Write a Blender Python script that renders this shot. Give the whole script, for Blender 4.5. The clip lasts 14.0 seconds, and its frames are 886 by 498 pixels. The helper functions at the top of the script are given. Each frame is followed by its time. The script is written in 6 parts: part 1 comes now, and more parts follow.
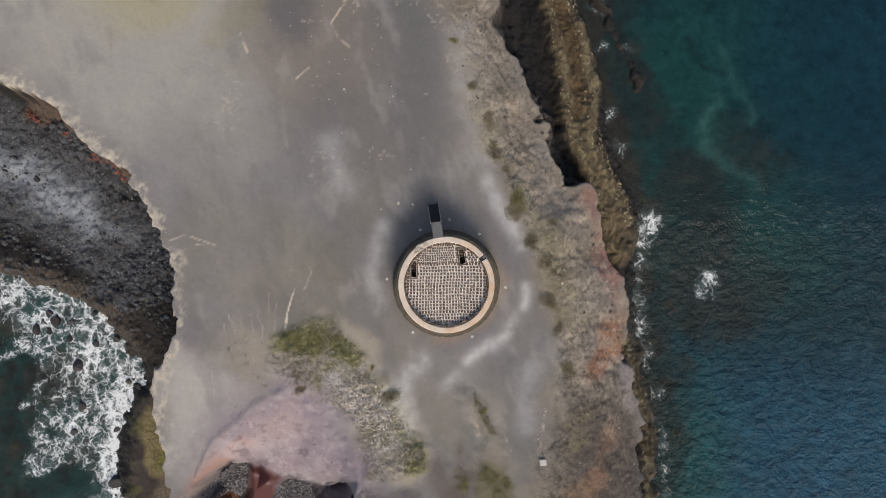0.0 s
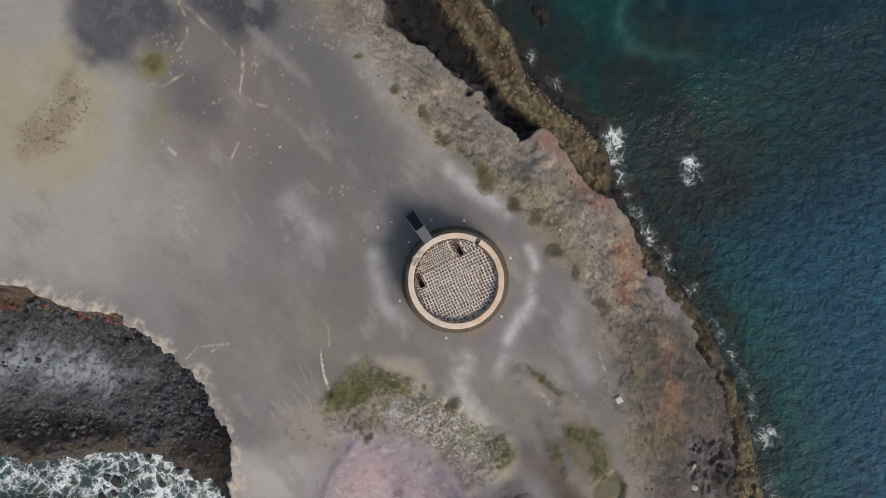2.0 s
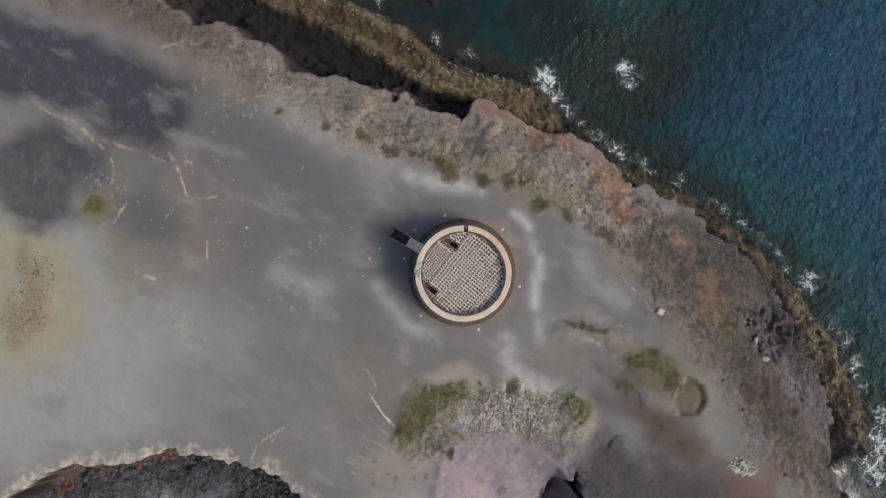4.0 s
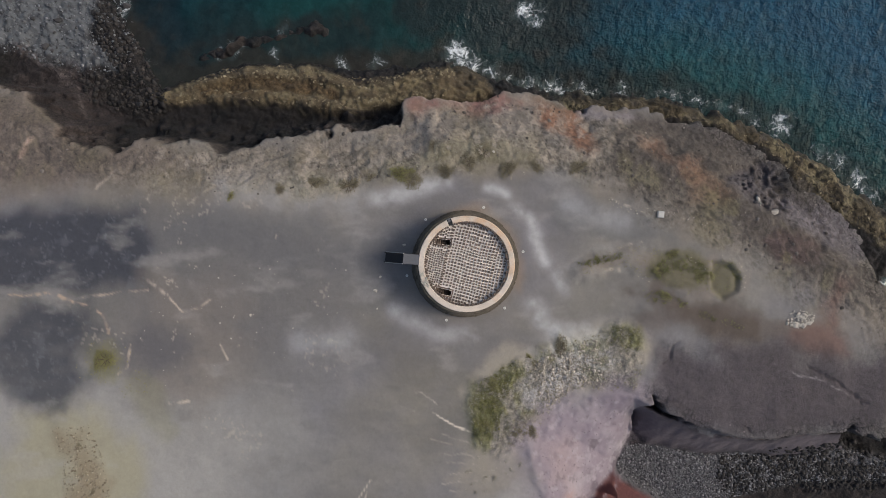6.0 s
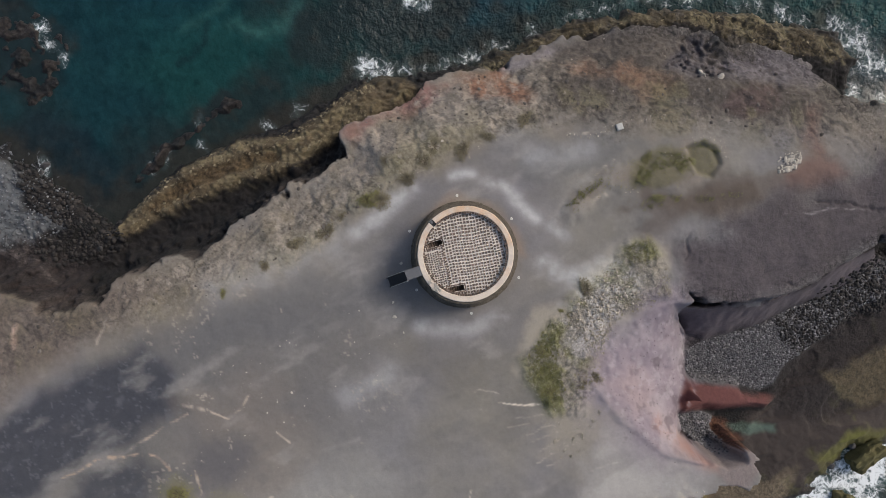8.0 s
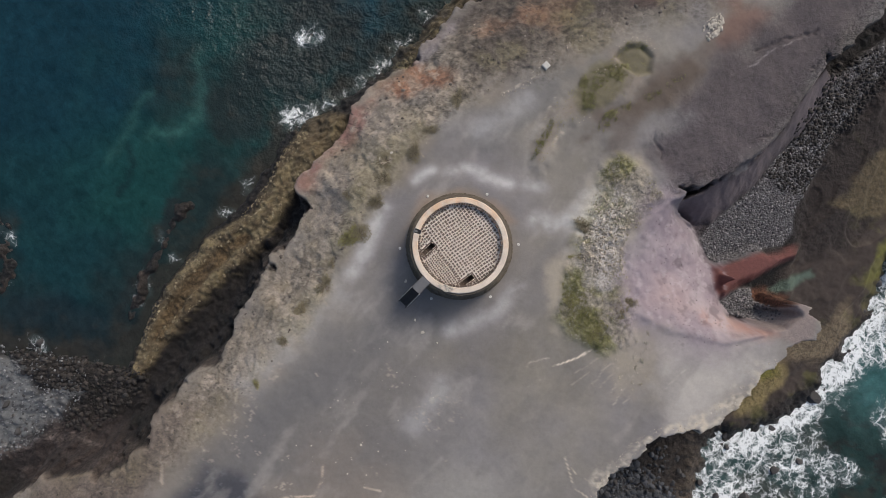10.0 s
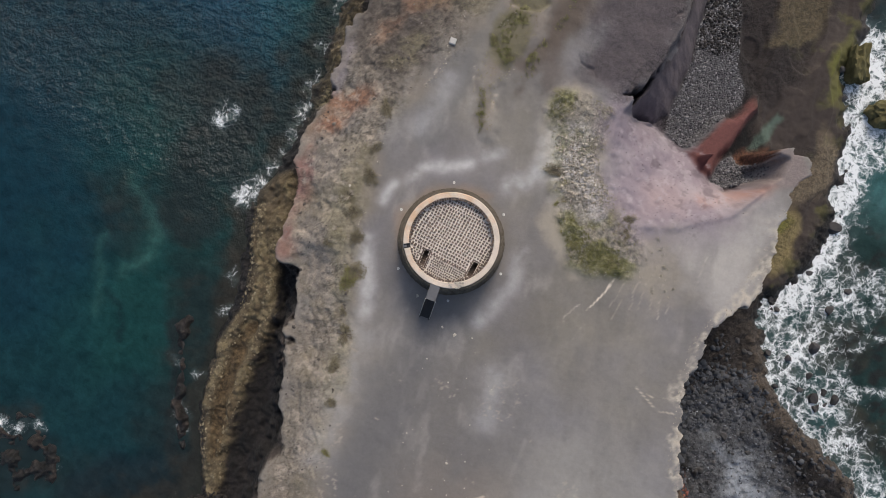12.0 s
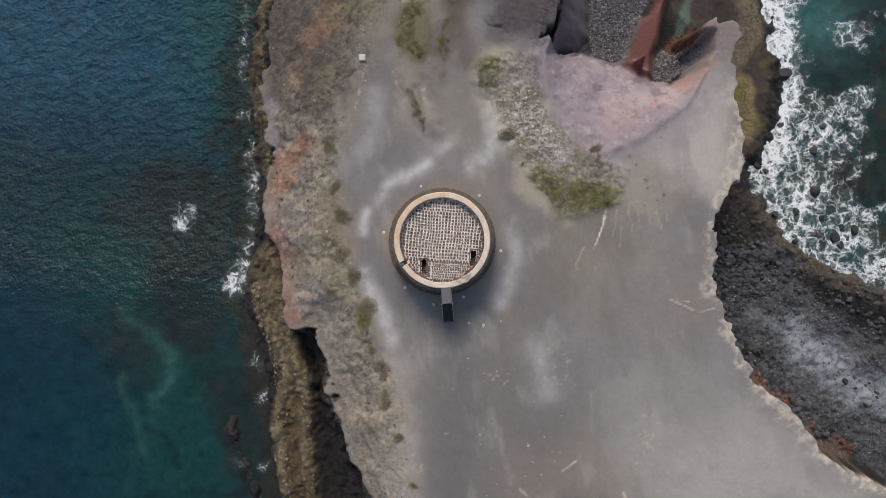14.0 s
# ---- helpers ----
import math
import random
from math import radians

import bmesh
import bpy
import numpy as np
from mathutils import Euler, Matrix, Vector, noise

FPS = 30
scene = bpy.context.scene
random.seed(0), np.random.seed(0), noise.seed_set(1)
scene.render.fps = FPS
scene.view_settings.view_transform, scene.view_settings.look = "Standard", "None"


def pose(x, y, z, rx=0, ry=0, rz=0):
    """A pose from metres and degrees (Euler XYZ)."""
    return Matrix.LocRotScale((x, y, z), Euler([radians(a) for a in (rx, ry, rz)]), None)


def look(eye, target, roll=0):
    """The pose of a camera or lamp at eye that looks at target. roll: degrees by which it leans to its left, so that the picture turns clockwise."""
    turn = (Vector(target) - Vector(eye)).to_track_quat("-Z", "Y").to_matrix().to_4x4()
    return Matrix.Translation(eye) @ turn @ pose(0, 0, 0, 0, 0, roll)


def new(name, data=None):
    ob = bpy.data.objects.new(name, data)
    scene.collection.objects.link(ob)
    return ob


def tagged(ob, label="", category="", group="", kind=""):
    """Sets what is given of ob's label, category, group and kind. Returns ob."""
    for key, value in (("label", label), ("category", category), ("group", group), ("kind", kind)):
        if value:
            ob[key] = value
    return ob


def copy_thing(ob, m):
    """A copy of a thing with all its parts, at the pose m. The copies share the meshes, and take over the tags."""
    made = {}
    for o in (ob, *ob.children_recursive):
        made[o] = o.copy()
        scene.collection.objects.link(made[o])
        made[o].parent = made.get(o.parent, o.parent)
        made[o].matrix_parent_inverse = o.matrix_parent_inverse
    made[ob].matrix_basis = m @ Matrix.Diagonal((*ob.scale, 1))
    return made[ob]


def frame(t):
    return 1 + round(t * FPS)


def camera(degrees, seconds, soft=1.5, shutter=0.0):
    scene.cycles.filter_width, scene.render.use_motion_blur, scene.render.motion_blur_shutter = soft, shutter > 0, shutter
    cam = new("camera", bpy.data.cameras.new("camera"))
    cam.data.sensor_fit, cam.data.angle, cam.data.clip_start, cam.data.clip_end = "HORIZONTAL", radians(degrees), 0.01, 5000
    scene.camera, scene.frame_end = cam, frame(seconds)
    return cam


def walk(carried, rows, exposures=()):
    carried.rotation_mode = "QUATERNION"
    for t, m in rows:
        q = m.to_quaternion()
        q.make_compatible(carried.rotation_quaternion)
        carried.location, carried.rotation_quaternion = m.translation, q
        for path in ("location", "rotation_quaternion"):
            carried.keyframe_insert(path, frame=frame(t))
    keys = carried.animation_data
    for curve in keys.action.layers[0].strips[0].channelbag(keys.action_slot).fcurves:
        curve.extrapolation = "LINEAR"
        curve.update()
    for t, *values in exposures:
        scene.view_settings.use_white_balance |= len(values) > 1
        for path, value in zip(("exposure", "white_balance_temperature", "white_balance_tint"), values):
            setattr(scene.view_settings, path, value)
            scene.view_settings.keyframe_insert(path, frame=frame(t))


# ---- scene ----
# Metres; the plateau lies at z = 0 and the sea at z = -8.
cam = camera(72.0, 14.0, soft=0.45)
walk(cam, [
    (0, pose(-1.196, -0.452, 54.03, 1.184, 0.120, 0.02)),
    (0.5, pose(-1.205, -0.477, 54.03, 1.184, 0.120, -6.35)),
    (1, pose(-1.213, -0.498, 54.03, 1.184, 0.120, -12.66)),
    (1.5, pose(-1.222, -0.515, 54.03, 1.184, 0.120, -18.94)),
    (2, pose(-1.231, -0.527, 54.03, 1.184, 0.120, -25.20)),
    (4.5, pose(-1.272, -0.546, 54.03, 1.184, 0.120, -56.71)),
    (5, pose(-1.280, -0.543, 54.03, 1.184, 0.120, -63.02)),
    (5.5, pose(-1.287, -0.539, 54.03, 1.184, 0.120, -69.39)),
    (6, pose(-1.294, -0.533, 54.03, 1.184, 0.120, -75.70)),
    (6.5, pose(-1.301, -0.527, 54.03, 1.184, 0.120, -82.04)),
    (7, pose(-1.308, -0.521, 54.03, 1.184, 0.120, -88.32)),
    (7.5, pose(-1.314, -0.515, 54.03, 1.184, 0.120, -94.65)),
    (8, pose(-1.320, -0.509, 54.03, 1.184, 0.120, -100.92)),
    (10.5, pose(-1.343, -0.500, 54.03, 1.184, 0.120, -132.11)),
    (11, pose(-1.347, -0.505, 54.03, 1.184, 0.120, -138.39)),
    (11.5, pose(-1.349, -0.512, 54.03, 1.184, 0.120, -144.71)),
    (12, pose(-1.352, -0.523, 54.03, 1.184, 0.120, -151.02)),
    (12.5, pose(-1.354, -0.537, 54.03, 1.184, 0.120, -157.29)),
    (13, pose(-1.355, -0.556, 54.03, 1.184, 0.120, -163.39)),
    (13.5, pose(-1.356, -0.578, 54.03, 1.184, 0.120, -169.30)),
    (14, pose(-1.356, -0.606, 54.03, 1.184, 0.120, -175.05)),
], exposures=[(0, 0.0, 7080, 10), (4.5, -0.14, 6750, 9), (8, -0.06, 6720, 9), (11, 0.06, 6850, 10), (14, 0.02, 6820, 10)])

# ---------------------------------------------------------------- light
SUN_AZ, SUN_EL = radians(-74), radians(44)      # from the south-south-east
to_sun = Vector((math.cos(SUN_AZ) * math.cos(SUN_EL), math.sin(SUN_AZ) * math.cos(SUN_EL), math.sin(SUN_EL)))
world = bpy.data.worlds.new("sky")
scene.world = world
world.use_nodes = True
wn = world.node_tree
sky = wn.nodes.new("ShaderNodeTexSky")
sky.sky_type, sky.sun_disc = "NISHITA", False
sky.sun_elevation, sky.sun_rotation = SUN_EL, math.pi / 2 - SUN_AZ
sky.air_density, sky.dust_density, sky.ozone_density = 1.0, 3.0, 1.0
wn.links.new(sky.outputs[0], wn.nodes["Background"].inputs[0])
wn.nodes["Background"].inputs[1].default_value = 0.137
sun = new("sun", bpy.data.lights.new("sun", "SUN"))
sun.data.energy, sun.data.angle, sun.data.color = 1.5, radians(19.0), (1.0, 0.955, 0.89)
sun.matrix_world = look(to_sun * 100, (0, 0, 0))

# ---------------------------------------------------------------- plan, outlines in metres
FAR = 2600.0
RIM_NORTH = [(60, FAR), (12, 120), (5.5, 52), (3.9, 40.6), (2.4, 36.9), (1, 34.5), (1.3, 30.1), (2.7, 28.9), (3.3, 25.8), (3.6, 22), (5.1, 18.4),
             (6.6, 15.2), (8.1, 10.5), (9.9, 7.6), (11.0, 6.4), (11.9, 6.2)]
RIM_EAST = [(13.1, 3.9), (13.7, 1.6), (15, -1.4), (15.4, -5.2), (15.3, -7.3), (15.6, -9.7), (16.5, -13.1), (16.5, -17.6), (17.2, -20.3), (16.7, -23.2),
            (15.6, -26.8), (14.8, -28.6), (13.1, -30.9), (12.3, -33.4), (11.9, -35.5), (9.8, -37.5), (7.8, -38.8), (6.2, -38.6), (4.3, -43.1), (2, -56), (-3, -60)]
RIM_CHASM = [(-5, -48), (-7.2, -39), (-8.6, -35.4), (-9.6, -32.8), (-10.2, -29.6), (-10.2, -26.5), (-9.6, -22.7), (-9.0, -20.9), (-10.8, -21.2),
             (-13, -21.5), (-15.4, -21.0), (-18, -20.6), (-20, -19.5), (-21.6, -18.9), (-22.5, -20.0), (-22.5, -21.4), (-22.9, -23.6), (-23.6, -24.4), (-24.8, -24.2)]
# inclines in the cove: upper and lower edge
PINK_TOP = [(-8.7, -19.4), (-8.9, -16.4), (-10, -14.0), (-11.4, -11.9), (-13.9, -11.0), (-17.7, -12.8), (-21.7, -16.3), (-23.2, -19.6)]
PINK_FOOT = [(-10.9, -21.9), (-12.9, -22.5), (-15.4, -21.9), (-17.9, -21.6), (-20, -20.3), (-21.4, -19.6), (-22.7, -20.6)]
COVE = [(-9.5, -20), (-10, -27), (-10, -33), (-8.6, -43), (-12.6, -43), (-16, -35), (-19, -31), (-22, -29), (-24, -26), (-23.4, -21), (-20, -18.6), (-14, -19)]
SCREE_TOP = [(-7.2, -39.5), (-8.6, -35.4), (-9.6, -32.8), (-10.2, -29.6), (-10.2, -26.5), (-9.6, -22.7), (-8.8, -20.3), (-8.8, -19.2)]
SCREE_FOOT = [(-9.4, -43), (-11.8, -37), (-12.3, -33), (-13.2, -30), (-13.5, -27.6), (-13.8, -24), (-12.9, -22.5), (-10.9, -21.7)]
RIM_WEST = [(-25.5, -22.4), (-25.2, -20.6), (-25.2, -19.2), (-25.6, -17), (-26.6, -13.7), (-26.5, -11.7), (-26.5, -9.7), (-25.4, -8.1), (-24.7, -5.8), (-25, -3), (-25.3, -1.6),
            (-26.2, 0.4), (-26.9, 2.8), (-28.3, 5.6), (-30.8, 8.7), (-33.3, 10.8), (-36.7, 13.2), (-39.2, 14.6), (-41.3, 15.4), (-52, 20), (-90, 34), (-400, 120), (-FAR, FAR)]
PLATEAU = RIM_NORTH + RIM_EAST + RIM_CHASM + RIM_WEST
SHORE_NORTH = [(90, FAR), (40, 130), (24, 60), (20.1, 42.3), (16.8, 39.8), (13.7, 36.5), (11.2, 34.1), (8.8, 31.4), (10.1, 30.3), (11.5, 27.7), (13.3, 24),
               (14.5, 19.4), (15.1, 15.1), (16.7, 9.4)]
SHORE_EAST = [(17.8, 7.1), (18.9, 4.2), (18.3, 1.4), (18, -1.5), (18.1, -5.4), (18.9, -9.2), (20.1, -14.1), (20.6, -19), (20.8, -24.3), (20.2, -29.4), (18.9, -33.4),
              (17.8, -36.2), (16.6, -39.4), (15, -42.8), (11.2, -46.9), (8.7, -45.1), (7, -43.5), (6.2, -47.8), (4, -62), (-8, -72)]
SHORE_WEST = [(-18, -66), (-25, -54), (-27, -44), (-28.3, -37), (-31.2, -31.5), (-33.2, -26.7), (-33.2, -24.4), (-34.6, -21.9), (-34.4, -19.2), (-33.5, -16.6), (-32.7, -12.4),
              (-34, -8.3), (-36.1, -5.9), (-39.7, -4.2), (-43.2, -3.2), (-48, -1.2), (-58, 5), (-95, 18), (-420, 60), (-FAR, FAR * 0.9)]
LAND = SHORE_NORTH + SHORE_EAST + SHORE_WEST
REEF_NORTH = [(33.5, 39.5), (32.7, 35.9), (29.1, 34.2), (25.2, 34.6), (22.8, 36), (22, 38.5), (23, 42), (29, 46)]

# patches of soil and rock: outline, linear colour, softness of the edge, raggedness, strength
C_ASH = (0.206, 0.192, 0.182)
PATCHES = {
    "pale_west": ([(-46, 34), (-30, 34), (-20, 26), (-15, 16), (-16, 8), (-22, 5), (-28, 8), (-36, 14), (-46, 18)], (0.295, 0.28, 0.26), 5.0, 2.5, 0.8),
    "pale_northwest": ([(-46, 42), (-24, 42), (-19, 28), (-22, 15), (-29, 10), (-36, 16), (-46, 22)], (0.375, 0.355, 0.325), 4.0, 2.5, 0.75),
    "north_dark": ([(-16, 32), (-3, 30), (-1, 16), (-6, 8), (-13, 9), (-17, 18)], (0.160, 0.150, 0.143), 4.0, 2.0, 0.75),
    "north_pale": ([(-8, 60), (3, 45), (0, 36), (-2, 32), (-5, 38), (-10, 46)], (0.25, 0.215, 0.185), 2.0, 2.0, 0.8),
    "yellow": ([(-25.1, 33), (-22.6, 30), (-22.6, 27), (-22.8, 24), (-23.3, 20.8), (-26.5, 19.8), (-29.5, 21), (-33.4, 22), (-36, 26), (-33, 31), (-28, 34)], (0.36, 0.325, 0.21), 2.2, 2.4, 0.75),
    "outcrop": ([(-24.6, 28.8), (-23.8, 26.5), (-25.3, 25.3), (-28.5, 23.6), (-31, 24.4), (-30.2, 25.8), (-27.3, 26.6)], (0.27, 0.215, 0.14), 1.0, 1.6, 0.8),
    "olive_ring": ([(-18.8, 25), (-18.6, 27.6), (-16.4, 28.1), (-15.2, 26), (-16.6, 24.5)], (0.22, 0.205, 0.10), 0.7, 0.8, 0.7),
    # two dark blue-grey patches of the northern plateau, soft at the edges
    "dark_slab": ([(-9.0, 46), (-6.8, 38.1), (-4.4, 32.3), (-3.1, 26.9), (-6.6, 24.8), (-9.9, 24), (-11.2, 27.6), (-12.6, 32.7), (-17, 46)], (0.047, 0.050, 0.063), 1.2, 0.6, 0.93),
    "dark_hollow": ([(-15.4, 36), (-13.2, 33.7), (-13.2, 29.6), (-14.8, 27.6), (-17, 28.4), (-18.9, 26.8), (-22.4, 28.7), (-23.3, 32.3), (-20.6, 36.5)], (0.054, 0.057, 0.069), 1.3, 1.0, 0.88),
    "gravel_north": ([(-16, 26), (-9, 24), (-8, 19), (-12, 14), (-19, 17), (-20, 22)], (0.23, 0.195, 0.165), 2.5, 2.0, 0.6),
    "dark_north": ([(-15.4, 25.8), (-12.2, 23.8), (-13.4, 18.5), (-17.0, 18.7), (-18.0, 22.1)], (0.105, 0.103, 0.112), 1.4, 1.2, 0.7),
    "olive_trail": ([(-18.5, 24.4), (-17.8, 23.0), (-19.3, 20.9), (-21.7, 19.3), (-21.1, 21.2)], (0.25, 0.235, 0.13), 0.8, 1.0, 0.35),
    "dark_track": ([(-5.6, 3), (-5.2, 14), (-6.5, 24), (-3, 26.5), (-1.2, 18), (-0.8, 8), (-2, 2)], (0.145, 0.140, 0.140), 2.0, 1.6, 0.75),
    "south_track": ([(4.2, -8), (6.4, -9), (7.2, -13), (6.8, -18), (5.6, -22), (5.0, -17), (3.6, -12)], (0.16, 0.155, 0.152), 0.9, 1.2, 0.7),
    "worn_ring": ([(-1, 2.9), (2.7, 1.4), (4.2, -2.4), (2.7, -6.1), (-1, -7.6), (-4.7, -6.1), (-6.2, -2.4), (-4.7, 1.4)], (0.225, 0.195, 0.165), 0.7, 0.6, 0.55),
    "rust_ring": ([(3.0, 0.6), (4.3, -2.4), (3.2, -5.6), (0.6, -7.4), (-2, -7.6), (-1.2, -6.6), (1.6, -5.4), (3.0, -2.4)], (0.30, 0.215, 0.155), 0.6, 0.5, 0.6),
    "east_slope": ([(4.2, 43), (2.4, 36.9), (1, 34.5), (3.3, 25.8), (6.6, 15.2), (10.3, 6.8), (13.5, 3.5), (15.2, -1.4), (15.6, -9.7), (17.2, -20.3), (12.8, -33), (7.8, -39.5), (0, -44),
                    (3.2, -33.3), (6.4, -25), (7.4, -18.5), (8.6, -13.4), (9.2, -9.2), (8.6, -4), (7, 0.9), (5, 5.8), (2.6, 10.1), (0.8, 15.6), (-0.7, 20.6), (-1.6, 26), (-2.2, 32.6), (-5.7, 42)], (0.232, 0.198, 0.158), 2.4, 2.0, 0.95),
    "north_slope": ([(-9, 48), (4, 48), (4, 38), (1, 34), (2.6, 28.5), (1.5, 25), (-1.6, 29), (-4, 36)], (0.142, 0.112, 0.095), 1.8, 1.8, 0.8),
    "east_brown": ([(16.6, -13), (17.2, -20.3), (12.8, -33), (7, -39), (5, -33), (7, -25), (8.3, -18), (11, -13)], (0.092, 0.076, 0.065), 2.4, 2.4, 0.85),
    "east_pale": ([(11, 6), (14, 2), (14.6, -4), (12, -8), (9.5, -6), (8, 0), (7, 6), (9, 9)], (0.27, 0.235, 0.205), 1.5, 2.0, 0.7),
    "orange_rim": ([(13.2, -5.4), (14.6, -5.6), (15.3, -8.9), (13.6, -11.4), (11.6, -10.4), (12.2, -7.1)], (0.28, 0.14, 0.088), 0.8, 1.4, 0.88),
    "rose_rim": ([(11.3, 5.8), (12.2, 6), (14, 2), (15.4, -3), (15.1, -7), (13.8, -4), (12.6, 1)], (0.25, 0.125, 0.108), 0.7, 0.9, 0.85),
    "orange_slope": ([(10.2, -19.8), (11.4, -20.8), (11.5, -22.6), (10.6, -23.8), (9.7, -22.7), (9.4, -20.8)], (0.21, 0.13, 0.08), 0.9, 1.4, 0.55),
    "orange_spots": ([(14.3, -14.4), (14.4, -16.6), (12.8, -18.0), (12.6, -20), (11.6, -19.8), (12.4, -17.6), (13.1, -15)], (0.26, 0.145, 0.092), 0.7, 1.2, 0.6),
    "grey_flat": ([(13.3, -29.7), (11.9, -36.3), (9.4, -37.6), (8.1, -36.4), (8.5, -31.8), (9.6, -28.9), (10.4, -27.6), (11.9, -28.6)], (0.158, 0.138, 0.146), 0.7, 0.9, 0.85),
    "slate_flat": ([(15.4, -28.7), (14.5, -33.2), (12.9, -32.8), (13.4, -30.2), (13.6, -28.3)], (0.062, 0.064, 0.068), 0.5, 0.8, 0.85),
    "red_flat": ([(7.6, -27.2), (8.6, -29.6), (8.2, -32.6), (6.8, -32.4), (6.2, -29.2)], (0.105, 0.068, 0.062), 0.6, 0.8, 0.7),
    "orange_south": ([(6.3, -34.5), (5.2, -35.9), (1.6, -36.2), (-0.4, -37.1), (-0.9, -34.5), (-0.5, -32.3), (0.6, -31.4), (1.4, -34.0)], (0.165, 0.088, 0.067), 1.0, 1.2, 0.75),
    "lilac_rim": ([(15.4, -8.2), (16.4, -10.4), (16.6, -13.5), (16.0, -15), (15.1, -13.9), (14.2, -11.4), (14.4, -9)], (0.24, 0.212, 0.215), 0.6, 0.9, 0.85),
    "dark_lava": ([(12.2, -23.4), (13.3, -24.7), (14.7, -26.8), (15.4, -28.0), (13.3, -28.6), (11.6, -29.3), (10.2, -28.2), (10.6, -26.0), (11.4, -24.6)], (0.112, 0.098, 0.104), 0.5, 0.8, 0.8),
    "mauve_south": ([(-3.8, -21), (-2.0, -26.1), (-1.0, -31), (-0.6, -36), (2, -44), (-5, -48), (-8.1, -38.6), (-9.3, -34.2), (-10.1, -25.4), (-7.7, -20.7)], (0.072, 0.058, 0.062), 1.8, 1.6, 0.9),
    "track_bank": ([(-4.6, -17.6), (-0.5, -18), (0.8, -24), (2.2, -27), (0.6, -31), (-1.5, -29), (-1.4, -23)], (0.13, 0.105, 0.09), 0.7, 1.5, 0.75),
    "track_island": ([(0.5, -12.2), (2.8, -13.2), (4.2, -16), (4.7, -22), (4.6, -26), (2.4, -26.5), (1.2, -22), (2.0, -16)], (0.25, 0.205, 0.165), 0.8, 1.2, 0.65),
    "pit": ([(4.6, -23.5), (4.9, -25.0), (4.1, -26.2), (2.6, -26.2), (1.6, -25.2), (2.2, -24.1), (3.3, -23.6)], (0.135, 0.122, 0.075), 0.35, 0.4, 0.85),
    "brown_bank": ([(0.1, -17.1), (1.6, -19.3), (1.1, -22.8), (0.3, -28.6), (-1.1, -29.2), (-1.4, -25.1), (-1.1, -20.1)], (0.105, 0.08, 0.062), 0.6, 0.9, 0.8),
    "olive_patch": ([(2.2, -18.3), (3.9, -18.8), (4.9, -20.3), (5.0, -22.2), (3.6, -24.2), (2.2, -23.5), (1.6, -20.5)], (0.145, 0.128, 0.07), 0.6, 0.9, 0.75),
    "lilac_fade": ([(-9.6, -13), (-9.2, -20), (-16, -22), (-21.5, -19.4), (-21, -13.5), (-14, -11)], (0.285, 0.25, 0.252), 2.6, 2.2, 0.9),
    "scrub_bank": ([(-3.0, -16.5), (-2.7, -18.3), (-3.5, -19.4), (-5.6, -19.9), (-7.9, -19.6), (-8.6, -18.1), (-8.9, -15.8), (-10.2, -13.8), (-12.8, -12.6), (-15.3, -11), (-16.4, -9.3), (-15.9, -7.2), (-14.5, -6.3), (-13.2, -5.8), (-11.2, -5.9), (-10.1, -7.0), (-8.3, -8.5), (-7.3, -10.2), (-5.8, -12.0), (-4.2, -15)], (0.35, 0.31, 0.25), 0.9, 1.6, 0.9),
    "scrub_pale": ([(-4.6, -15), (-6.2, -16.6), (-8.0, -16.6), (-9.4, -14), (-11.6, -12.6), (-10.8, -11.0), (-8.6, -10.4), (-7.2, -11.2), (-5.6, -13)], (0.66, 0.62, 0.57), 1.0, 1.8, 0.9),
    "south_ochre": ([(-20, -5.3), (-16.6, -5.3), (-14.4, -6.4), (-13.2, -9.8), (-14.5, -12.6), (-18.6, -13.4), (-21.4, -8.2)], (0.36, 0.315, 0.25), 2.0, 2.6, 0.7),
    "south_rim_pale": ([(-21, -9), (-20, -14), (-22, -17), (-24, -20), (-26.4, -19), (-26.6, -12), (-25.5, -8)], (0.46, 0.43, 0.4), 2.0, 1.8, 0.8),
    "tongue_rock": ([(-22.0, -20.6), (-22.0, -22), (-22.6, -24), (-24.7, -24.6), (-26.2, -23), (-26.2, -21.4), (-24.6, -20.5), (-23.4, -20.2)], (0.235, 0.19, 0.178), 0.5, 0.7, 0.9),
    "lilac_dust": ([(-8.6, -14), (-8.6, -20), (-15, -22), (-21.5, -19.4), (-22.4, -17), (-20, -12.5), (-14, -10.6), (-10.4, -12)], (0.295, 0.262, 0.27), 2.2, 2.6, 0.65),
}
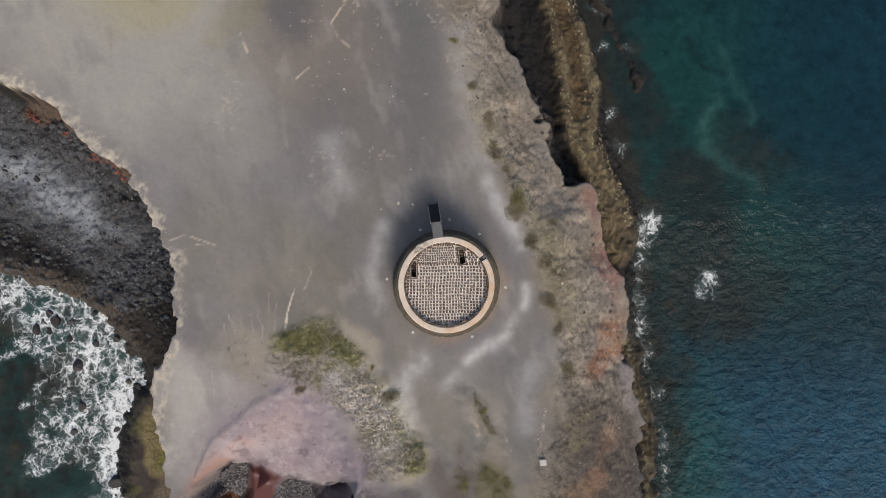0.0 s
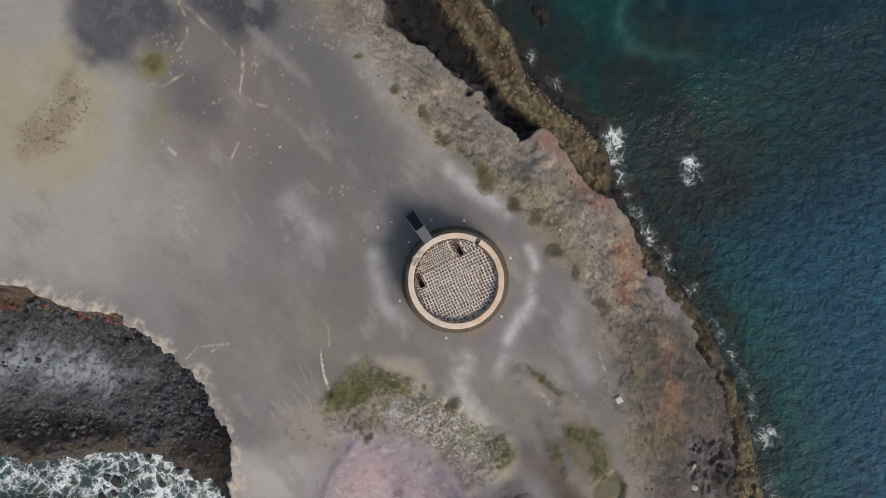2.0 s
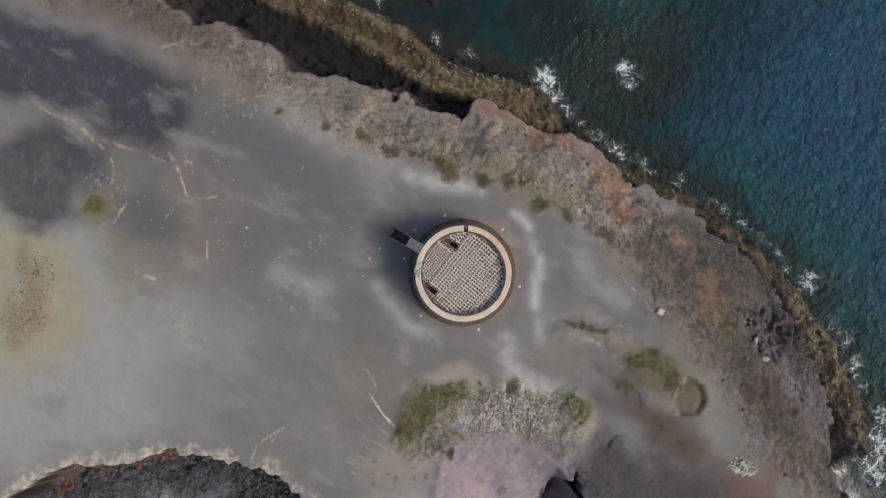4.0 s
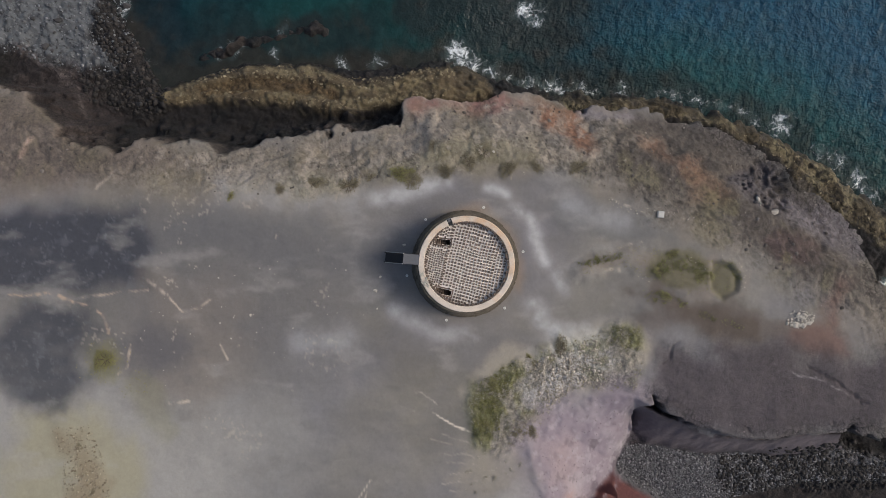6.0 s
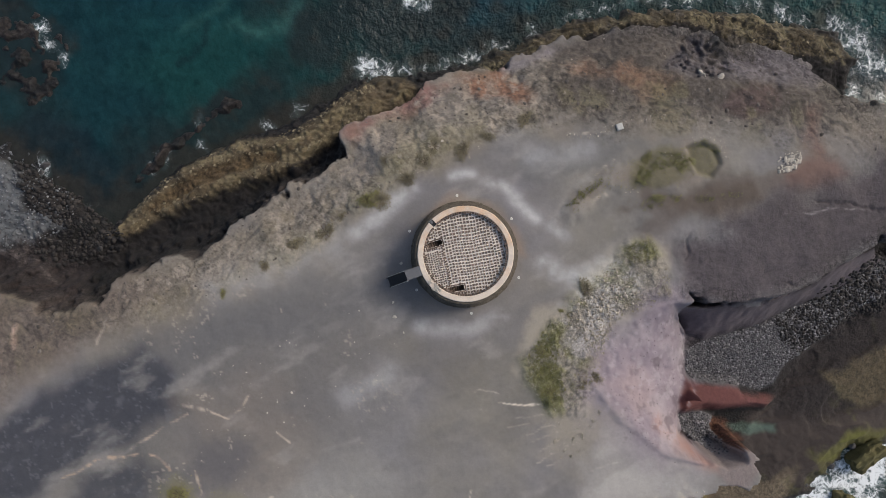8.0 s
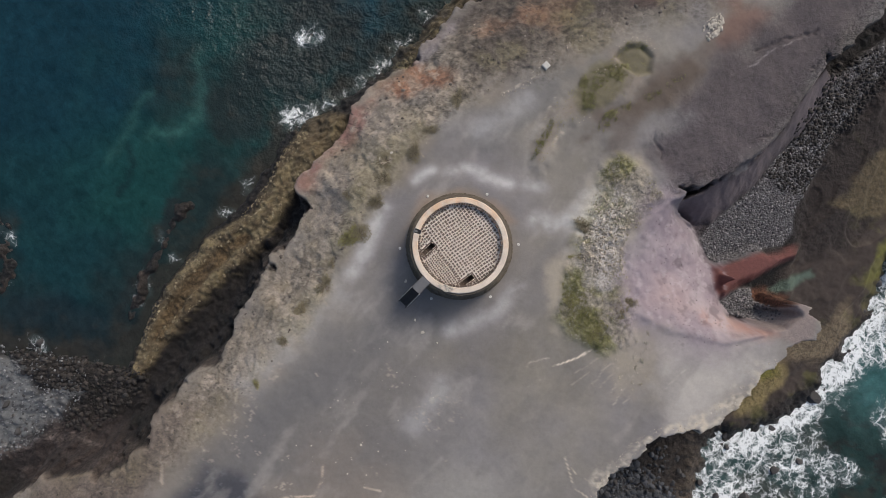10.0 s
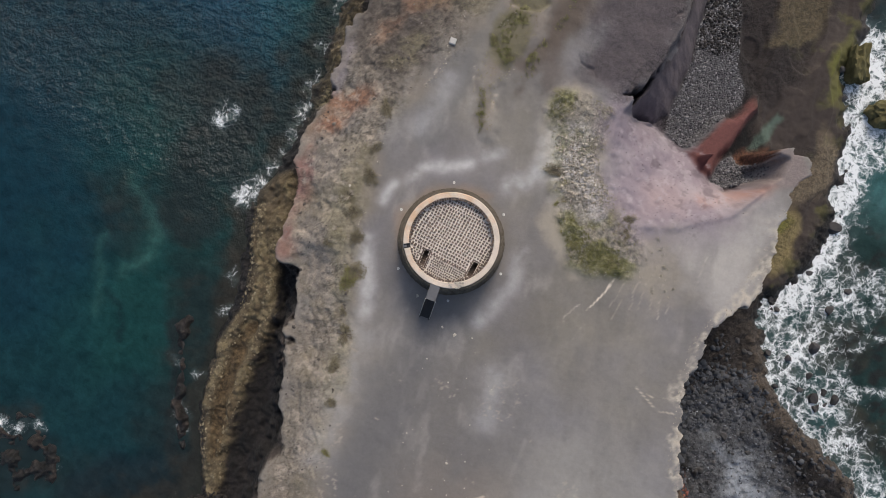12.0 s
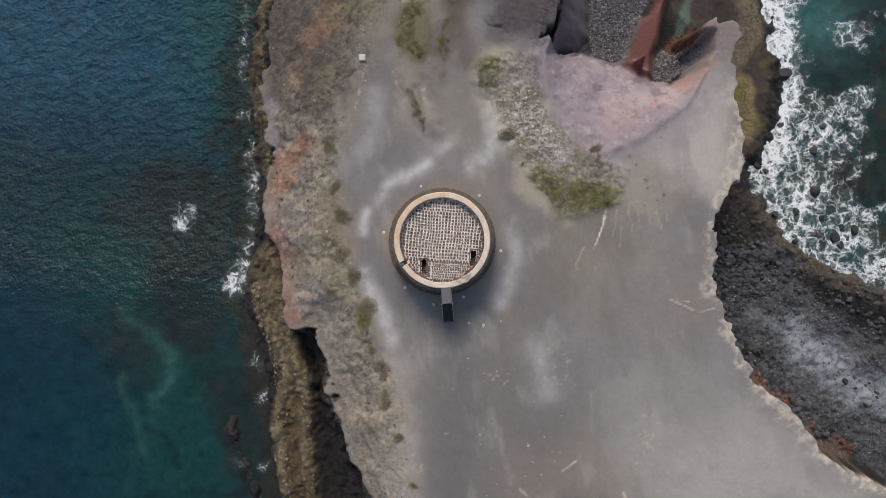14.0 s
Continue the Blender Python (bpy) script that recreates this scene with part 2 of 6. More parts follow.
CLIFF_PATCHES = {
    "pink_slope": (PINK_TOP + PINK_FOOT[::-1], (0.27, 0.22, 0.25), 2.2, 1.6, 0.92),
    "rose_band": ([(-15.0, -13.4), (-18.0, -15.4), (-20.8, -18.0), (-19.4, -19.0), (-17.2, -17.4), (-14.6, -15.4)], (0.36, 0.275, 0.275), 1.4, 0.9, 0.7),
    "red_soil": ([(-18.6, -16.9), (-20.5, -18.3), (-22.6, -19.9), (-23.6, -20.5), (-23.4, -19.5), (-21.4, -17.5), (-19.4, -16.4)], (0.42, 0.215, 0.16), 0.8, 0.5, 0.85),
    "red_ridge": ([(-16.8, -21.3), (-17.7, -23.8), (-18.3, -25.9), (-19.2, -26.4), (-20.3, -28.9), (-20.7, -30), (-21.2, -28.5), (-20.6, -26.1), (-20.5, -24.6), (-20.1, -22.5), (-20.0, -20.5), (-18.8, -20.0)], (0.15, 0.058, 0.052), 0.35, 0.3, 1.0),
    # mauve scree; the shade below the cove rim is mixed into its colour
    "mauve_terrace": (SCREE_TOP + SCREE_FOOT[::-1], (0.13, 0.106, 0.114), 0.9, 0.6, 0.95),
    "shingle": ([(-9.4, -43), (-11.8, -37), (-12.3, -33), (-13.2, -30), (-13.5, -27.6), (-13.8, -24), (-14.2, -22.4), (-15.9, -21.9), (-16.9, -21.8), (-17.8, -24.2), (-18.5, -26.3), (-19.6, -28.6), (-19.2, -30), (-17.8, -31.3), (-16.5, -34.2), (-15, -37.2), (-13.8, -39.8), (-12.6, -43.6), (-11, -50), (-9, -50)], (0.135, 0.13, 0.135), 0.3, 0.4, 1.0),
    "shingle_pool": ([(-20.3, -19.9), (-20.3, -22.0), (-21.0, -23.4), (-21.9, -22.8), (-23.6, -23.2), (-23.6, -21.7), (-21.7, -19.9)], (0.21, 0.20, 0.195), 0.25, 0.3, 1.0),
    "brown_shelf": ([(-16.8, -33.9), (-14.9, -40.8), (-13, -49), (-19, -60), (-28, -44), (-31.9, -27), (-32.6, -20), (-32, -14), (-30.4, -12.6), (-27, -14), (-26, -20), (-24.6, -24.6), (-21.5, -28), (-20, -30.4)], (0.046, 0.035, 0.030), 0.7, 1.2, 0.95),
    "dark_shelf": ([(-16.4, -31.4), (-13.4, -38), (-11.5, -50), (-20, -52), (-23.4, -42), (-23.6, -33), (-21.4, -29.4), (-19.6, -29.8)], (0.026, 0.020, 0.019), 1.4, 1.6, 0.9),
    "ochre_pool": ([(-19.2, -35.3), (-19.4, -37), (-18.9, -40), (-18.4, -42.5), (-17.7, -46.2), (-20, -46), (-22.4, -42.2), (-23.1, -38.8), (-22.8, -36.7), (-20.8, -35.6)], (0.105, 0.083, 0.048), 0.5, 0.8, 0.9),
    "orange_pool": ([(-21.5, -23.0), (-21.9, -24.6), (-24.0, -25.9), (-24.6, -23.9), (-22.8, -23.1)], (0.15, 0.065, 0.038), 0.4, 0.5, 0.9),
    "teal_pool": ([(-22.4, -25.0), (-22.2, -26.4), (-22.5, -27.7), (-23.3, -29.6), (-23.9, -29.3), (-23.7, -26.9), (-23.1, -25.3)], (0.085, 0.125, 0.10), 0.3, 0.5, 0.9),
    "moss_rock": ([(-26.6, -15.6), (-26.4, -19.4), (-27.6, -21.4), (-30.3, -21.6), (-31.6, -18.5), (-30.6, -15.8), (-28.4, -14.4)], (0.24, 0.19, 0.088), 0.6, 1.0, 0.9),
    "moss_green": ([(-27.0, -18.6), (-27.8, -21.2), (-29.4, -20.6), (-29.2, -19.2), (-28, -18.2)], (0.16, 0.16, 0.03), 0.5, 0.8, 0.8),
    "tan_cliff": ([(-26.2, -22.4), (-27.8, -25), (-28.4, -30), (-30.6, -30), (-31.8, -25.5), (-30.6, -22.8), (-28.2, -22)], (0.19, 0.15, 0.10), 0.7, 1.3, 0.85),
    "moss_ledge": ([(-25.2, -36.4), (-26.0, -41), (-27.2, -40), (-28.6, -33.0), (-27.4, -32.5)], (0.14, 0.14, 0.03), 0.4, 1.0, 0.8),
    "ochre_ledge": ([(19, 0.6), (18, 4.3), (15.7, 8.3), (13.8, 12), (14.3, 15.3), (14.3, 17.7), (13.7, 20.9), (12.3, 25), (10, 28.9), (7.7, 32.1), (7.2, 30.7), (8.6, 26.7), (9.3, 22.9), (10.1, 18.8), (10.2, 14.6), (11.3, 10.5), (13, 7.5), (13.8, 4.1), (14.5, 1.3), (16.4, -1)], (0.125, 0.095, 0.056), 0.45, 0.6, 0.95),
    "rust_gutter": ([(12.9, 13.4), (12.8, 17.4), (12.3, 20.9), (10.9, 25), (9.4, 27.8), (8.5, 27.2), (9.8, 24.3), (11.1, 20.3), (11.5, 17), (11.6, 13.6)], (0.115, 0.078, 0.040), 0.3, 0.35, 0.95),
    "ochre_strip": ([(16.9, -5), (17.4, -8.3), (18.7, -10.5), (19.5, -13.8), (20.0, -17.8), (20.2, -21), (20.6, -25.2), (20.2, -29.5), (19, -33), (17.2, -37.2), (15, -41.5), (11.5, -45.5), (11, -42), (13.4, -37.5), (16, -32), (17.9, -28), (18.5, -25), (18.3, -19.7), (17.8, -15.1), (17.0, -11.7), (16.4, -8.4), (15.9, -5)], (0.125, 0.098, 0.058), 0.35, 0.7, 0.9),
    "north_sand": ([(24, 60), (18.9, 42.6), (15.4, 40.3), (12.1, 39.8), (9.5, 36.2), (8.7, 40.2), (8.6, 45.6), (8, 60)], (0.125, 0.132, 0.138), 0.6, 1.4, 0.95),
    "west_cobble": ([(-29.6, -0.6), (-32.2, -2.6), (-35.6, -1.6), (-40.3, 0.8), (-47, 3.8), (-60, 10), (-60, 24), (-46, 15.6), (-42.2, 13.2), (-37.6, 10), (-32.8, 6.4), (-30, 2.4)], (0.105, 0.108, 0.115), 0.9, 1.2, 0.95),
    "north_brown": ([(9, 46), (7.6, 38.5), (6, 35.5), (3, 33), (0.6, 34.5), (2, 46)], (0.048, 0.036, 0.034), 0.8, 1.5, 0.85),
    "west_earth": ([(-42, 16), (-38, 14.2), (-33.6, 11.4), (-30.6, 9), (-28, 6), (-26.8, 3), (-28.2, 3.4), (-30.4, 6.4), (-34, 9.4), (-38.6, 12), (-43, 14.2)], (0.15, 0.105, 0.078), 0.5, 0.9, 0.9),
    "red_scree": ([(-32.4, 6.9), (-34.0, 8.2), (-35.5, 9.2), (-36.6, 10.0), (-36.4, 10.7), (-35.4, 10.4), (-34.2, 9.6), (-32.8, 8.0)], (0.30, 0.105, 0.07), 0.35, 0.7, 0.85),
    # brown scree, its colour darkened for the shadow under the western cliff
    "shaded_scree": ([(-29.5, -3), (-27.4, -6), (-27.2, -10), (-29, -13), (-31.2, -13), (-33, -8.4), (-36, -5.2), (-33, -3.6)], (0.04, 0.032, 0.027), 0.8, 1.2, 0.9),
}
# thin pale streaks and worn tracks, as open lines: points, half width, colour, strength
LINES = [
    ([(-20.2, -5.1), (-19.8, -6.8), (-19.4, -8.3)], 0.06, (0.60, 0.52, 0.43), 0.32), ([(-19.4, -5.6), (-18.8, -7.4)], 0.06, (0.60, 0.52, 0.43), 0.32), ([(-21.8, -9.2), (-21.6, -12.1)], 0.06, (0.60, 0.53, 0.46), 0.32), ([(-13.1, -0.9), (-13.6, -2.9)], 0.06, (0.52, 0.46, 0.4), 0.70),
    ([(-13.4, -5.1), (-13.6, -6.8)], 0.06, (0.58, 0.5, 0.42), 0.32), ([(-20.8, -6.0), (-20.5, -7.2)], 0.06, (0.58, 0.5, 0.42), 0.32), ([(-16.0, -4.2), (-16.3, -6.6)], 0.06, (0.58, 0.5, 0.42), 0.32), ([(-17.6, -4.8), (-17.4, -7.4)], 0.06, (0.6, 0.52, 0.43), 0.32),
    ([(-3.0, -31.2), (-3.3, -33.6), (-3.2, -36.0), (-3.8, -38.4)], 0.07, (0.26, 0.23, 0.23), 0.80),
    ([(-14.3, -2.6), (-14.8, -4.0), (-15.3, -6.4)], 0.06, (0.72, 0.63, 0.52), 1.00), ([(-14.2, 0.6), (-15.0, -1.7)], 0.05, (0.5, 0.45, 0.4), 0.40),
    ([(-25.6, 1.5), (-23.5, 1.7), (-21.6, 1.1)], 0.06, (0.58, 0.50, 0.40), 0.80), ([(-25.2, 0.0), (-23.6, 0.8), (-22.5, 0.9)], 0.05, (0.58, 0.50, 0.40), 0.80),
    ([(-16.9, -3.2), (-16.7, -5.2)], 0.06, (0.55, 0.47, 0.38), 0.32), ([(-18.4, -5.2), (-18.0, -7.4)], 0.06, (0.55, 0.47, 0.38), 0.32),
    ([(-13.6, 36), (-12.6, 32), (-12.9, 29.0), (-13.6, 27.4), (-14.8, 26.8)], 0.12, (0.50, 0.37, 0.27), 0.95), ([(-12.4, 30), (-11.2, 27), (-10.4, 24.2)], 0.08, (0.48, 0.38, 0.29), 0.80),
    ([(-10.4, 22.3), (-11.2, 20.8), (-10.6, 19.4), (-9.8, 18.5)], 0.08, (0.58, 0.47, 0.37), 0.95), ([(-9.6, 24.6), (-10.2, 23)], 0.14, (0.5, 0.42, 0.34), 0.80),
    ([(-19.5, 19.9), (-18.9, 18.3)], 0.14, (0.58, 0.48, 0.38), 0.90), ([(-15.4, 24.5), (-17.4, 24.3), (-18.0, 25.0)], 0.10, (0.55, 0.44, 0.34), 0.90), ([(-13.4, 16.8), (-14.4, 16.1)], 0.10, (0.6, 0.5, 0.4), 0.80),
    ([(3.4, 9.8), (1.6, 10.2)], 0.08, (0.42, 0.36, 0.29), 0.60), ([(2.2, 12.2), (0.4, 12.3)], 0.08, (0.42, 0.36, 0.29), 0.60), ([(0.2, 21), (-1.4, 22.4)], 0.11, (0.48, 0.41, 0.33), 0.70),
    ([(-0.6, 26), (-2.4, 26.4)], 0.11, (0.48, 0.41, 0.33), 0.70), ([(0.2, 38), (-1.4, 38.6)], 0.21, (0.55, 0.38, 0.30), 0.80), ([(-0.4, 30), (-2.6, 31.2)], 0.14, (0.5, 0.42, 0.34), 0.60),
    ([(9.6, -4.6), (7.4, -4.4)], 0.10, (0.45, 0.37, 0.28), 0.70), ([(7.9, -13.6), (7.6, -15.4), (7.3, -16.6)], 0.11, (0.52, 0.45, 0.37), 0.70),
    ([(3.4, -14.8), (4.4, -16.2), (4.6, -17.2)], 0.06, (0.5, 0.43, 0.36), 0.70), ([(1.5, -14.6), (1.8, -15.6)], 0.17, (0.62, 0.52, 0.40), 0.80),
]
DUST = [
    ([(2.6, 6.6), (3.6, 4.4), (5.1, 2.2), (5.6, 1.0)], 0.75, 0.9), ([(6.1, -2.6), (5.9, -4.4)], 0.5, 0.8), ([(5.0, -5.4), (4.4, -6.8), (3.2, -8.0)], 0.5, 0.9), ([(2.9, -7.6), (0.8, -9.2)], 0.55, 0.9),
    ([(-3.2, -9.2), (-4.6, -10.6), (-4.9, -12.6)], 0.8, 0.8), ([(0.0, -10.4), (-1.2, -11.6)], 0.5, 0.7), ([(-6.6, 2.6), (-7.6, -1.6), (-7.0, -4.6)], 0.8, 0.55),
    ([(0.4, 20), (1.0, 14), (2.4, 9)], 1.6, 0.35), ([(-11.4, 10), (-10.2, 6)], 1.2, 0.4), ([(-3.4, -14), (-2.9, -19), (-3.6, -26)], 0.9, 0.12), ([(6.2, -10), (6.0, -15)], 1.0, 0.4),
]

CRACKS = [[(-9.4, -30.8), (-8.9, -29.6)], [(-8.5, -20.5), (-8.4, -22.1), (-8.3, -23.7)], [(-2.4, -34.3), (-3.0, -36.8), (-3.7, -38.2), (-4.3, -40.0)], [(-6.5, -37.4), (-6.8, -38.3)], [(-3.2, -22.3), (-4.6, -21.9), (-5.4, -21.5)]]
SEA_Z = -8.0


# ---------------------------------------------------------------- numeric helpers
def smooth(lo, hi, v):
    q = np.clip((v - lo) / (hi - lo), 0.0, 1.0)
    return q * q * (3.0 - 2.0 * q)


def grain(x, y, seed):
    ix, iy = np.floor(x).astype(np.int64), np.floor(y).astype(np.int64)
    fx, fy = x - ix, y - iy
    fx, fy = fx * fx * (3 - 2 * fx), fy * fy * (3 - 2 * fy)

    def cell(a, b):
        h = (a * 374761393 + b * 668265263 + seed * 974634777) & 0xFFFFFFFF
        h = ((h ^ (h >> 13)) * 1274126177) & 0xFFFFFFFF
        return ((h ^ (h >> 16)) & 0xFFFF) / 32767.5 - 1.0
    low = cell(ix, iy) * (1 - fx) + cell(ix + 1, iy) * fx
    top = cell(ix, iy + 1) * (1 - fx) + cell(ix + 1, iy + 1) * fx
    return low * (1 - fy) + top * fy


def fbm(x, y, size, octaves=4, seed=1):
    total, amp, norm = 0.0, 1.0, 0.0
    for k in range(octaves):
        total = total + amp * grain(x / size + 17.3 * k, y / size - 9.1 * k, seed + k)
        norm, amp, size = norm + amp, amp * 0.55, size * 0.5
    return total / norm * 1.6


def line_distance(x, y, points, closed):
    d2 = np.full(x.shape, 1e12)
    inside = np.zeros(x.shape, bool)
    ends = list(zip(points, points[1:] + points[:1])) if closed else list(zip(points, points[1:]))
    for (ax, ay), (bx, by) in ends:
        ex, ey = bx - ax, by - ay
        s = np.clip(((x - ax) * ex + (y - ay) * ey) / (ex * ex + ey * ey + 1e-9), 0, 1)
        d2 = np.minimum(d2, (x - ax - s * ex) ** 2 + (y - ay - s * ey) ** 2)
        if closed and ay != by:
            inside ^= ((ay > y) != (by > y)) & (x < (bx - ax) * (y - ay) / (by - ay) + ax)
    d = np.sqrt(d2)
    return np.where(inside, d, -d) if closed else d


def near(x, y, points, margin):
    xs, ys = [p[0] for p in points], [p[1] for p in points]
    return (x > min(xs) - margin) & (x < max(xs) + margin) & (y > min(ys) - margin) & (y < max(ys) + margin)


def patch_mask(x, y, points, soft, ragged, seed):
    m = np.zeros(x.shape)
    w = near(x, y, points, soft + 2 * ragged)
    if w.any():
        px, py = x[w], y[w]
        d = line_distance(px, py, points, True) + ragged * fbm(px, py, 2.2 + ragged, 5, seed)
        m[w] = smooth(-soft, soft, d)
    return m


def hump(x, y, cx, cy, r):
    return np.exp(-((x - cx) ** 2 + (y - cy) ** 2) / (r * r))


def strata(d, x, y, seed, fine=1.0):
    """Grain drawn out along a rim or shore that lies the distance d away."""
    return fbm(d * 1.5 * fine + 0.7 * fbm(x, y, 3.0, 3, seed + 9), (y - 0.35 * x) * 0.26 * fine, 1.0, 5, seed)


def shelf_steps(x, y):
    """Flat beds of rock that break off in small steps, and a tone for each bed."""
    v = 2.0 * fbm(x * 1.1 + 0.4 * y, y * 0.6 - 0.25 * x, 6.5, 3, 97)
    bed = np.floor(v)
    return 0.2 * (bed + smooth(0.82, 1.0, v - bed)) + 0.06 * np.abs(fbm(x, y, 1.0, 3, 96)), np.sin(bed * 2.3 + 0.7)


def terrain(x, y):
    """Height and surface of the ground at the places given."""
    wx = x + 0.7 * fbm(x, y, 3.0, 3, 11) + 0.30 * fbm(x, y, 0.8, 3, 12)
    wy = y + 0.7 * fbm(x, y, 3.0, 3, 23) + 0.30 * fbm(x, y, 0.8, 3, 24)
    top = line_distance(wx, wy, PLATEAU, True)
    land = line_distance(x + 0.9 * fbm(x, y, 2.4, 5, 31), y + 0.9 * fbm(x, y, 2.4, 5, 37), LAND, True)
    east = smooth(0, 6, x - 0.12 * np.clip(-y, 0, 40)) * smooth(60, 44, y)
    # sea bed and wave-cut shelf
    shelf = np.where(land > 0, -8.15 + 0.95 * smooth(0, 1.8, land), -8.15 + 0.6 * np.maximum(land, -14))
    ledge = fbm(x, y, 1.3, 4, 41)
    flat_m = patch_mask(x, y, CLIFF_PATCHES["brown_shelf"][0], 1.0, 1.0, 95)
    shelf = shelf + smooth(-0.6, 0.8, land) * (1 - 0.75 * flat_m) * (0.30 * ledge + 0.22 * np.abs(fbm(x, y, 0.7, 3, 43)))
    tan_m = patch_mask(x, y, CLIFF_PATCHES["ochre_ledge"][0], 0.8, 0.8, 51)
    band = land * 1.7 + 0.9 * fbm(x, y, 2.2, 4, 53)
    shelf = shelf + tan_m * (0.45 + 0.26 * (np.floor(band) + smooth(0.7, 1.0, band - np.floor(band)) - band * 0.6))
    shelf = shelf - 0.5 * patch_mask(x, y, CLIFF_PATCHES["rust_gutter"][0], 0.35, 0.3, 55)
    # plateau with gullied eastern slope
    relief = 0.22 * fbm(x, y, 14.0, 3, 61) + 0.03 * fbm(x, y, 1.2, 3, 63)
    relief *= smooth(5.2, 9, np.hypot(x + 1.0, y + 2.37))
    slope_m = patch_mask(x, y, PATCHES["east_slope"][0], 1.6, 1.2, 65)
    relief = relief - slope_m * (0.09 * np.abs(fbm(x, y, 2.6, 5, 67)) + 0.10 * np.abs(strata(top, x, y, 69)) + 0.06 * np.abs(fbm(x, y, 0.8, 3, 70)))
    st = 0.8 * top + 1.5 * fbm(x, y, 3.4, 5, 68)
    relief = relief + slope_m * 0.13 * (np.floor(st) + smooth(0.80, 1.0, st - np.floor(st)) - st)
    relief = relief - east * 2.0 * smooth(6.0, 0.0, top)
    bank_m = patch_mask(x, y, PATCHES["scrub_bank"][0], 0.9, 0.8, 71) * smooth(0.0, 1.8, top)
    relief = relief + bank_m * (0.25 + 0.22 * np.abs(fbm(x, y, 0.8, 4, 73)))
    relief = relief + 0.16 * patch_mask(x, y, PATCHES["track_bank"][0], 1.6, 0.8, 75) + 0.3 * patch_mask(x, y, PATCHES["track_island"][0], 0.8, 0.8, 77)
    relief = relief - 0.4 * patch_mask(x, y, PATCHES["pit"][0], 0.25, 0.3, 79) - 0.3 * patch_mask(x, y, PATCHES["mauve_south"][0], 1.5, 1.0, 81) * (1 + 0.4 * fbm(x, y, 2.6, 4, 83))
    mauve_m = patch_mask(x, y, PATCHES["mauve_south"][0], 1.5, 1.0, 81) * smooth(5.0, 3.0, top)
    st = 0.75 * top + 1.0 * fbm(x, y, 2.8, 5, 86)
    relief = relief + mauve_m * 0.05 * (np.floor(st) + smooth(0.84, 1.0, st - np.floor(st)) - st)
    hollow = patch_mask(x, y, PATCHES["dark_lava"][0], 0.5, 0.6, 84)
    relief = relief - hollow * (0.75 - 1.1 * np.clip(0.6 - np.abs(fbm(x, y, 1.5, 5, 87)), 0, 1)) + 0.10 * patch_mask(x, y, PATCHES["outcrop"][0], 1.5, 1.5, 85)
    # width of the drop from rim to shelf: steep cliffs, long soil slopes in the cove
    width = 0.9 + 6.6 * np.clip(0.35 * hump(x, y, -27.5, -18.5, 4.5), 0, 1) + 2.6 * hump(x, y, 6, 22, 11) + 1.3 * hump(x, y, 10, 10, 4) + 2.2 * hump(x, y, 4, 38, 7) + 1.8 * hump(x, y, -36, 11, 7) + 0.8 * hump(x, y, -29, 5, 4)
    q = np.clip((top + width) / width, 0, 1)
    fall = q ** (2.6 - 1.1 * hump(x, y, 6, 24, 13))
    z = shelf + (relief - shelf) * fall
    cliff = smooth(0.02, 0.25, fall) * smooth(1.0, 0.75, fall)
    z = z + cliff * 0.55 * fbm(x, y, 0.8, 3, 89)
    m = patch_mask(x, y, COVE, 0.8, 0.4, 94)
    z = np.maximum(z, z + m * np.maximum(-6.45 - z, 0))
    for key, level in (("shingle", -6.35), ("shingle_pool", -5.7)):
        m = patch_mask(x, y, CLIFF_PATCHES[key][0], 0.5, 0.3, 90)
        z = z * (1 - m) + m * (level + 0.10 * ledge)
    for upper, lower, high, foot, ease, grit, soft, seed in ((SCREE_TOP, SCREE_FOOT, -1.5, -6.3, 1.0, 0.2, 0.3, 91), (PINK_TOP, PINK_FOOT, 0.0, -6.2, 1.45, 0.16, 0.6, 92)):
        m = patch_mask(x, y, upper + lower[::-1], soft, 0.3, seed)
        w = m > 0.004
        px, py = x[w], y[w]
        a, b = line_distance(px, py, upper, False), line_distance(px, py, lower, False)
        slant = foot * (1 - b / (a + b + 1e-6)) ** ease + high * smooth(-20, -25, py) * b / (a + b + 1e-6) + grit * fbm(px, py, 1.1, 4, seed + 1)
        z[w] = z[w] * (1 - m[w]) + m[w] * slant
    ridge = patch_mask(x, y, CLIFF_PATCHES["red_ridge"][0], 0.7, 0.3, 93)
    z = np.where(ridge > 0.02, np.maximum(z, z + ridge * np.maximum(-4.7 - z, 0) * 0.9), z)
    for points in CRACKS:
        w = near(x, y, points, 1.5)
        d = line_distance(x[w] + 0.25 * fbm(x[w], y[w], 0.6, 3, 98), y[w] + 0.25 * fbm(x[w], y[w], 0.6, 3, 99), points, False)
        z[w] -= 0.2 * np.exp(-(d / 0.11) ** 2)
    reef_d = line_distance(x + 0.5 * fbm(x, y, 1.4, 4, 111), y + 0.5 * fbm(x, y, 1.4, 4, 112), [(13.0, 28.6), (14.9, 25.4), (16.2, 22.9), (17.5, 20.3), (18.8, 17.8)], False)
    z = np.where(reef_d < 1.6, np.maximum(z, SEA_Z - 0.75 + (1.12 + 0.5 * ledge) * np.exp(-(reef_d / 0.85) ** 2)), z)
    rocky = patch_mask(x, y, REEF_NORTH, 1.4, 1.8, 113)
    z = np.where(rocky > 0.05, np.maximum(z, SEA_Z - 0.8 + rocky * (0.72 + 0.55 * ledge + 0.45 * fbm(x, y, 0.9, 4, 114))), z)
    brown = flat_m * (1 - fall)
    z = z + brown * (shelf_steps(x, y)[0] + 0.3)
